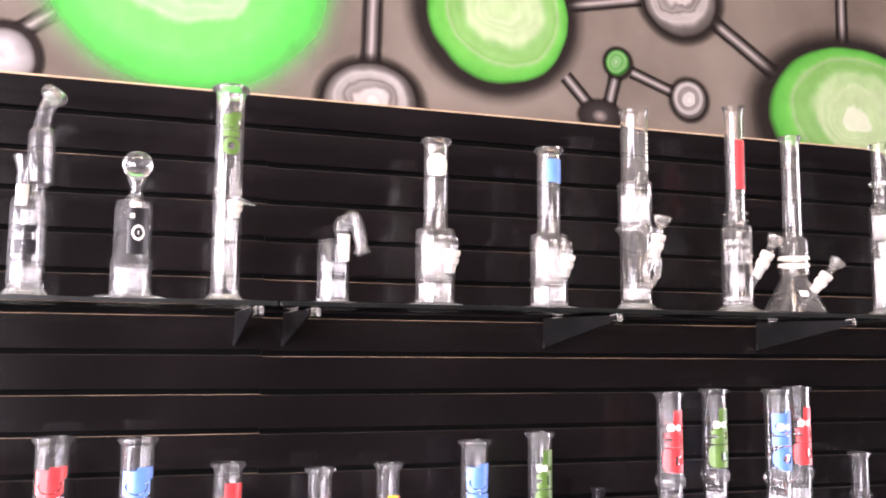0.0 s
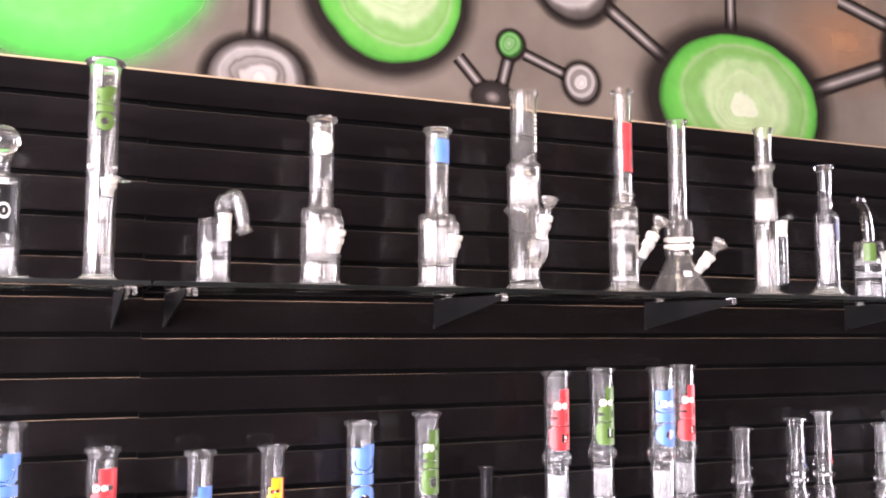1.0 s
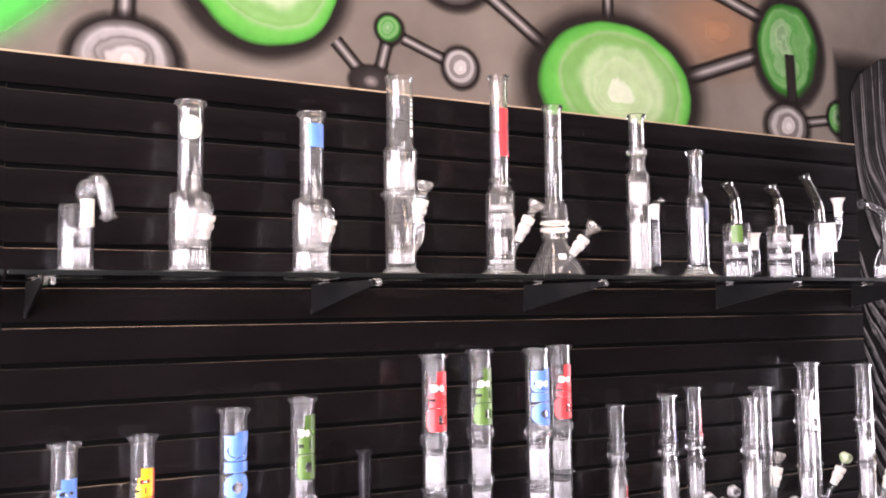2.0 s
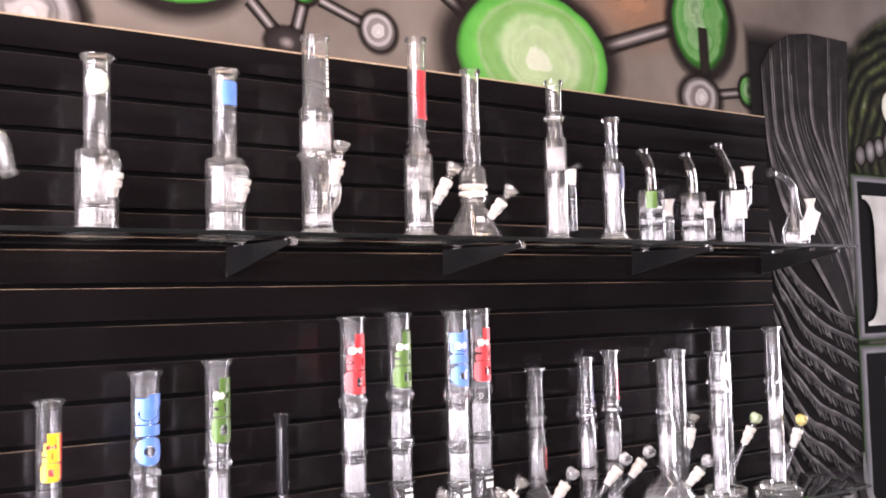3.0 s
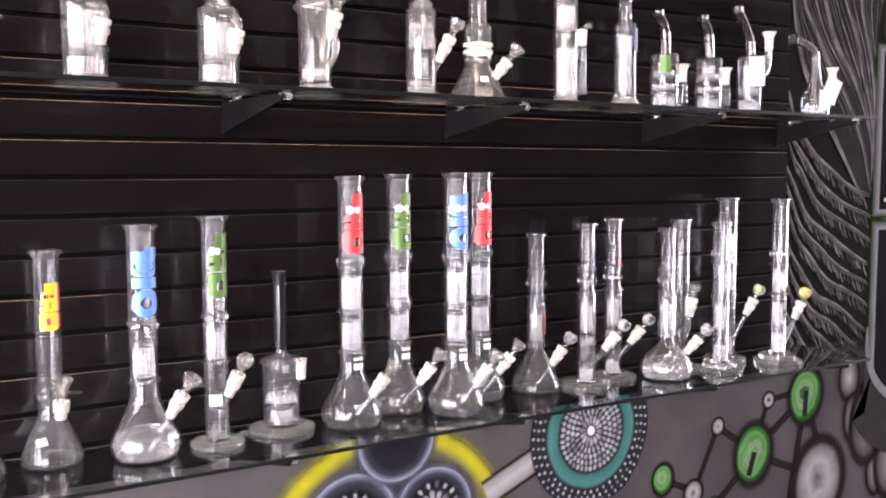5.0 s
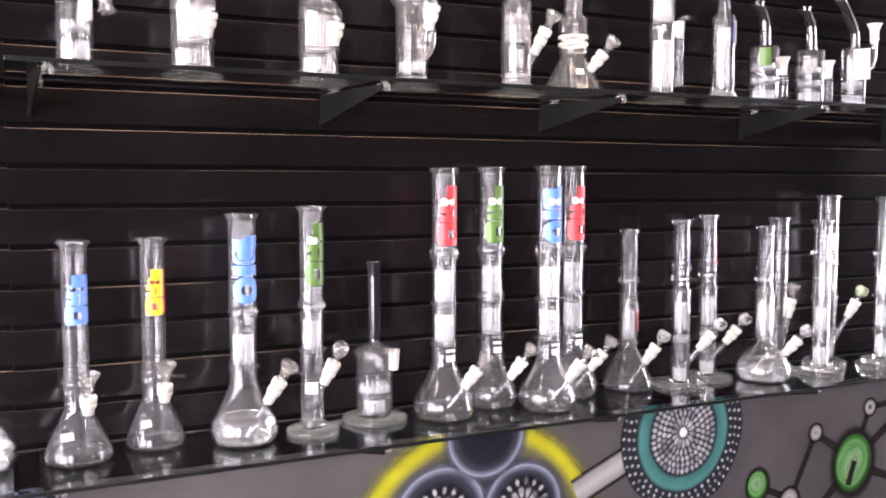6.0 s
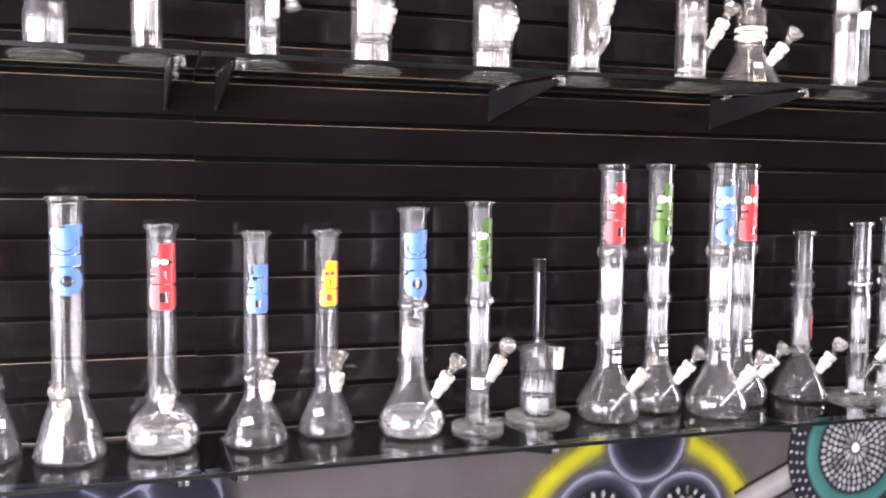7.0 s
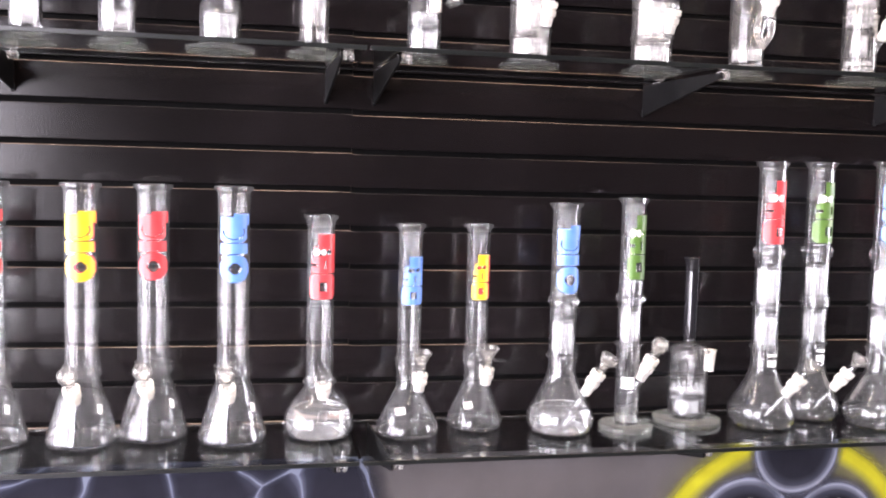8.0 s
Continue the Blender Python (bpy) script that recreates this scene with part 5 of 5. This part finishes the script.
ball(P_RUST, 1.85, 2.42, 0.22, 0.14, 1)
for args in [(0.213, 2.22, 0.222, 2.62, 0.026), (0.671, 2.236, 0.745, 2.158, 0.020), (0.84, 2.263, 0.96, 2.222, 0.018),
             (0.800, 2.25, 0.778, 2.165, 0.020), (0.996, 2.459, 1.245, 2.298, 0.024), (0.67, 2.404, 0.87, 2.445, 0.020),
             (1.452, 2.40, 1.455, 2.7, 0.022), (1.72, 2.266, 2.03, 2.375, 0.030), (1.83, 2.535, 2.03, 2.482, 0.026),
             (2.20, 2.18, 2.33, 2.20, 0.020), (-0.49, 2.20, -0.39, 2.28, 0.022)]:
    rod(P_ROD, *args, 2)
ball(P_BRIGHT, -0.165, 2.375, 0.275, 0.245)
ball(P_WHITE, 0.216, 2.128, 0.108, 0.095)
ball(P_PALE, 0.502, 2.365, 0.182, 0.175)
ball(P_DARK, 0.759, 2.150, 0.052, 0.036)
ball(P_DEEP, 0.806, 2.281, 0.036, 0.036)
ball(P_WHITE, 0.996, 2.210, 0.050, 0.050)
ball(P_WHITE, 0.978, 2.455, 0.105, 0.095)
ball(P_PALE, 1.475, 2.195, 0.275, 0.205)
ball(P_DEEP, 2.140, 2.395, 0.140, 0.160, 3)
rod(P_THIN, 2.145, 2.24, 2.140, 2.385, 0.026, 4)
ball(P_WHITE, 2.118, 2.158, 0.090, 0.072, 5)
ball(P_DEEP, 2.347, 2.206, 0.050, 0.052)
ball(P_GREY, -0.50, 2.155, 0.060, 0.065)
# below the lower shelf
paint("painted_web", P_WEB, -0.36, 0.66, 0.50, 0.50, 1)
ball(P_RING, 1.0, 0.573, 0.345, 0.345, 1)
for i, (bx, bz, br) in enumerate([(0.90, 0.70, 0.115), (1.125, 0.69, 0.105), (1.02, 0.885, 0.10), (1.02, 0.50, 0.12), (0.76, 0.60, 0.09)]):
    ball(P_SMOKE, bx, bz, br, br, 2 + i)
rod(P_PALEROD, 1.28, 0.70, 1.46, 0.775, 0.042, 2)
for bx, bz in ((0.90, 0.70), (1.125, 0.69)):
    paint("painted_daisy", P_DAISY, bx, bz, 0.085, 0.085, 8)
paint("painted_flower", P_FLOWER, 1.63, 0.815, 0.212, 0.218, 4)
for args in [(2.13, 0.753, 2.294, 0.65, 0.013), (2.294, 0.65, 2.541, 0.80, 0.016), (2.359, 0.807, 2.541, 0.82, 0.012),
             (2.359, 0.807, 2.294, 0.66, 0.012), (2.13, 0.753, 2.03, 0.56, 0.012), (2.294, 0.641, 2.12, 0.50, 0.015),
             (1.903, 0.628, 2.03, 0.57, 0.012), (2.541, 0.80, 2.47, 0.45, 0.016), (2.541, 0.80, 2.62, 0.60, 0.016), (2.294, 0.641, 2.52, 0.55, 0.015)]:
    rod(P_THIN, *args, 2)
for bx, bz, br in [(2.13, 0.755, 0.026), (2.359, 0.807, 0.026), (2.03, 0.565, 0.038)]:
    ball(P_GREY, bx, bz, br, br)
ball(P_GREY, 2.618, 0.50, 0.125, 0.135)
for bx, bz, br in [(2.294, 0.641, 0.085), (2.541, 0.80, 0.082), (1.903, 0.628, 0.042), (2.12, 0.50, 0.030)]:
    ball(P_DEEP, bx, bz, br, br * 1.15, 4)
rod(P_THIN, 2.272, 0.575, 2.296, 0.648, 0.014, 5)
rod(P_THIN, 2.535, 0.73, 2.541, 0.815, 0.014, 5)
# strands, scales and framed letters at the far end
panel_film(P_NIGHT, 2.33, 0.90, 2.93, 2.44, 1, "painted_ground")


def ribbon(points, width, y):
    """A flat tapering stroke of paint through points in the wall's plane."""
    bm = bmesh.new()
    rows = []
    for i, (x, z) in enumerate(points):
        a, c = points[max(i - 1, 0)], points[min(i + 1, len(points) - 1)]
        d = Vector((c[0] - a[0], c[1] - a[1])).normalized()
        w = width * math.sin(math.pi * (i + 0.35) / (len(points) - 0.3)) ** 0.6
        rows.append([bm.verts.new((x - d.y * w, y, z + d.x * w)), bm.verts.new((x + d.y * w, y, z - d.x * w))])
    for (a, c), (e, g) in zip(rows, rows[1:]):
        bm.faces.new((a, c, g, e))
    return bm


strand_random = random.Random(7)


def smooth(points, n):
    """n + 1 points along a rounded path in the wall's plane."""
    path = bend([(x, z, 0) for x, z in points], 8)
    return [(path[round(k * (len(path) - 1) / n)].x, path[round(k * (len(path) - 1) / n)].y) for k in range(n + 1)]


def lock(left, right, hairs, depth):
    """A lock between two edges: a dark body, a light left edge and fainter hairs across it."""
    a, c = smooth(left, 20), smooth(right, 20)
    bm = bmesh.new()
    rows = [(bm.verts.new((p[0], depth, p[1])), bm.verts.new((q[0], depth, q[1]))) for p, q in zip(a, c)]
    for (p, q), (e, g) in zip(rows, rows[1:]):
        bm.faces.new((p, q, g, e))
    part("painted_lock", bm, P_LOCK, mural_wall, "", None)
    part("painted_strand", ribbon(a, 0.0052 * strand_random.uniform(0.8, 1.2), depth - 0.0004), P_STROKE, mural_wall, "", None)
    part("painted_strand", ribbon([(x + 0.010, z - 0.004) for x, z in a], 0.0075, depth - 0.0002), P_STROKE_DIM, mural_wall, "", None)
    for k in range(hairs):
        f = (k + 0.6 + strand_random.uniform(-0.25, 0.25)) / hairs
        first, last = strand_random.randint(0, 7), strand_random.randint(12, 20)
        pts = [(p[0] + (q[0] - p[0]) * f + 0.004 * math.sin(n * 0.7 + k * 2), p[1] + (q[1] - p[1]) * f) for n, (p, q) in enumerate(zip(a, c))][first:last + 1]
        part("painted_strand", ribbon(pts, strand_random.uniform(0.0018, 0.0040), depth - 0.0003), P_STROKE if k % 3 == 0 else P_STROKE_DIM, mural_wall, "", None)


# long wavy locks that sweep down behind the end of the shelves
LOCK_EDGES = [[(2.455, 2.36), (2.459, 2.15), (2.475, 2.06), (2.535, 1.98), (2.60, 1.88), (2.70, 1.77), (2.79, 1.62), (2.838, 1.47)],
              [(2.548, 2.42), (2.546, 2.24), (2.562, 2.11), (2.632, 1.95), (2.715, 1.86), (2.78, 1.76), (2.835, 1.64), (2.846, 1.50)],
              [(2.660, 2.44), (2.655, 2.25), (2.662, 2.12), (2.737, 1.98), (2.777, 1.86), (2.82, 1.76), (2.843, 1.66), (2.848, 1.54)],
              [(2.768, 2.44), (2.756, 2.24), (2.758, 2.08), (2.810, 1.94), (2.835, 1.84), (2.845, 1.78), (2.848, 1.70), (2.850, 1.58)],
              [(2.880, 2.44), (2.866, 2.26), (2.850, 2.10), (2.848, 1.98), (2.849, 1.90), (2.850, 1.82), (2.851, 1.72), (2.851, 1.60)]]
for i, (left, right) in enumerate(zip(LOCK_EDGES, LOCK_EDGES[1:])):
    lock(left, right, 6, 0.0150 - 0.0006 * i)
lock([(2.41, 2.30), (2.42, 2.10), (2.44, 1.98), (2.48, 1.86), (2.56, 1.74), (2.66, 1.62), (2.74, 1.52), (2.80, 1.44)], LOCK_EDGES[0], 5, 0.0156)
# below them thick ropes of hair run down to the framed panels, hatched with short strokes
for i in range(11):
    z0, x0 = 1.80 - 0.072 * i, 2.40 + 0.006 * (i % 3)
    edge = smooth([(x0, z0), (x0 + 0.05, z0 - 0.10), (x0 + 0.15, z0 - 0.21), (x0 + 0.28, z0 - 0.285), (x0 + 0.44, z0 - 0.345 - 0.004 * i)], 24)
    edge = [(x + 0.004 * math.sin(n * 0.8 + i), z + 0.006 * math.sin(n * 0.55 + i * 1.7)) for n, (x, z) in enumerate(edge) if z > 0.93]
    if len(edge) < 6:
        continue
    part("painted_strand", ribbon(edge, 0.0046 * strand_random.uniform(0.75, 1.2), 0.0140 - 0.00002 * i), P_STROKE, mural_wall, "", None)
    part("painted_strand", ribbon([(x + 0.003, z - 0.009) for x, z in edge], 0.0085, 0.0144 - 0.00002 * i), P_STROKE_DIM, mural_wall, "", None)
    for n in range(1, len(edge) - 2):
        (x, z), (x2, z2) = edge[n], edge[n + 1]
        for k in range(2):
            lx, lz = x + (x2 - x) * k / 2 + strand_random.uniform(-0.004, 0.004), z + (z2 - z) * k / 2 - 0.014
            ln = strand_random.uniform(0.030, 0.055)
            if lz - ln * 0.8 < 0.92 or lx + ln * 0.45 > 2.845:
                continue
            pts = [(lx + ln * 0.42 * f ** 1.5, lz - ln * 0.85 * f) for f in (0, 0.33, 0.66, 1.0)]
            part("painted_hatch", ribbon(pts, strand_random.uniform(0.0016, 0.0034), 0.0142 - 0.00002 * i), P_STROKE if strand_random.random() < 0.4 else P_STROKE_DIM, mural_wall, "", None)
paint("painted_strands", P_FUR, 3.18, 2.17, 0.36, 0.42, 3)
ball(P_EYE, 3.13, 2.225, 0.055, 0.065, 4)
for i in range(5):
    ball(P_LEAF, 2.93 + 0.058 * i, 2.035 + 0.018 * i, 0.030, 0.036 + 0.006 * (i % 2), 4 + i % 2)
for i, (bx, bz, bw, bh) in enumerate([(2.765, 0.835, 0.05, 0.075), (2.87, 0.66, 0.085, 0.13), (2.79, 0.69, 0.045, 0.075), (3.02, 0.50, 0.09, 0.12), (2.93, 0.48, 0.05, 0.08)]):
    ball(P_LEAF, bx, bz, bw, bh, 3 + i % 2)
panel_film(P_PANEL, 2.845, 1.37, 3.80, 1.975, 6)
panel_film(P_PANEL, 2.845, 0.62, 3.80, 1.375, 6)
# the lower frame's corner, swept round to the right
arc = [(2.848, 1.00), (2.850, 0.92), (2.868, 0.86), (2.91, 0.80), (2.98, 0.745), (3.07, 0.70), (3.20, 0.66)]
swept = smooth(arc, 18)
bm = bmesh.new()
rows = [(bm.verts.new((x, 0.0112, z)), bm.verts.new((max(x - 0.02, 2.838) if z > 0.86 else x - 0.10, 0.0112, z - (0.0 if z > 0.9 else 0.16)))) for x, z in swept]
for (a, c), (e, g) in zip(rows, rows[1:]):
    bm.faces.new((a, c, g, e))
part("painted_corner", bm, P_SHADE, mural_wall, "", None)
part("painted_frame", ribbon(swept, 0.016, 0.0106), P_EDGE, mural_wall, "", None)
bm = bmesh.new()
LETTER_MID, LETTER_LO, LETTER_HI = 3.040, 1.430, 1.892
half = [(0.125, 0.0), (0.125, 0.012), (0.098, 0.020), (0.078, 0.038), (0.066, 0.066), (0.060, 0.11)]
side = [(w, LETTER_LO + h) for w, h in half] + [(w, LETTER_HI - h) for w, h in reversed(half)]
rows = [(bm.verts.new((LETTER_MID - w, 0.0110, z)), bm.verts.new((LETTER_MID + w, 0.0110, z))) for w, z in side]
for (a, c), (e, g) in zip(rows, rows[1:]):
    bm.faces.new((a, c, g, e))
part("painted_letter", bm, P_BONE, mural_wall, "bone white serif letter", None)
panel_film(P_FRAME, 3.005, 1.02, 3.28, 1.25, 7)
for a in range(6):
    a0, a1 = radians(60 * a), radians(60 * a + 60)
    rod(P_LIME, 3.13 + 0.07 * math.cos(a0), 0.90 + 0.07 * math.sin(a0), 3.13 + 0.07 * math.cos(a1), 0.90 + 0.07 * math.sin(a1), 0.009, 8)
rod(P_LIME, 3.02, 0.90, 3.06, 0.90, 0.008, 8)
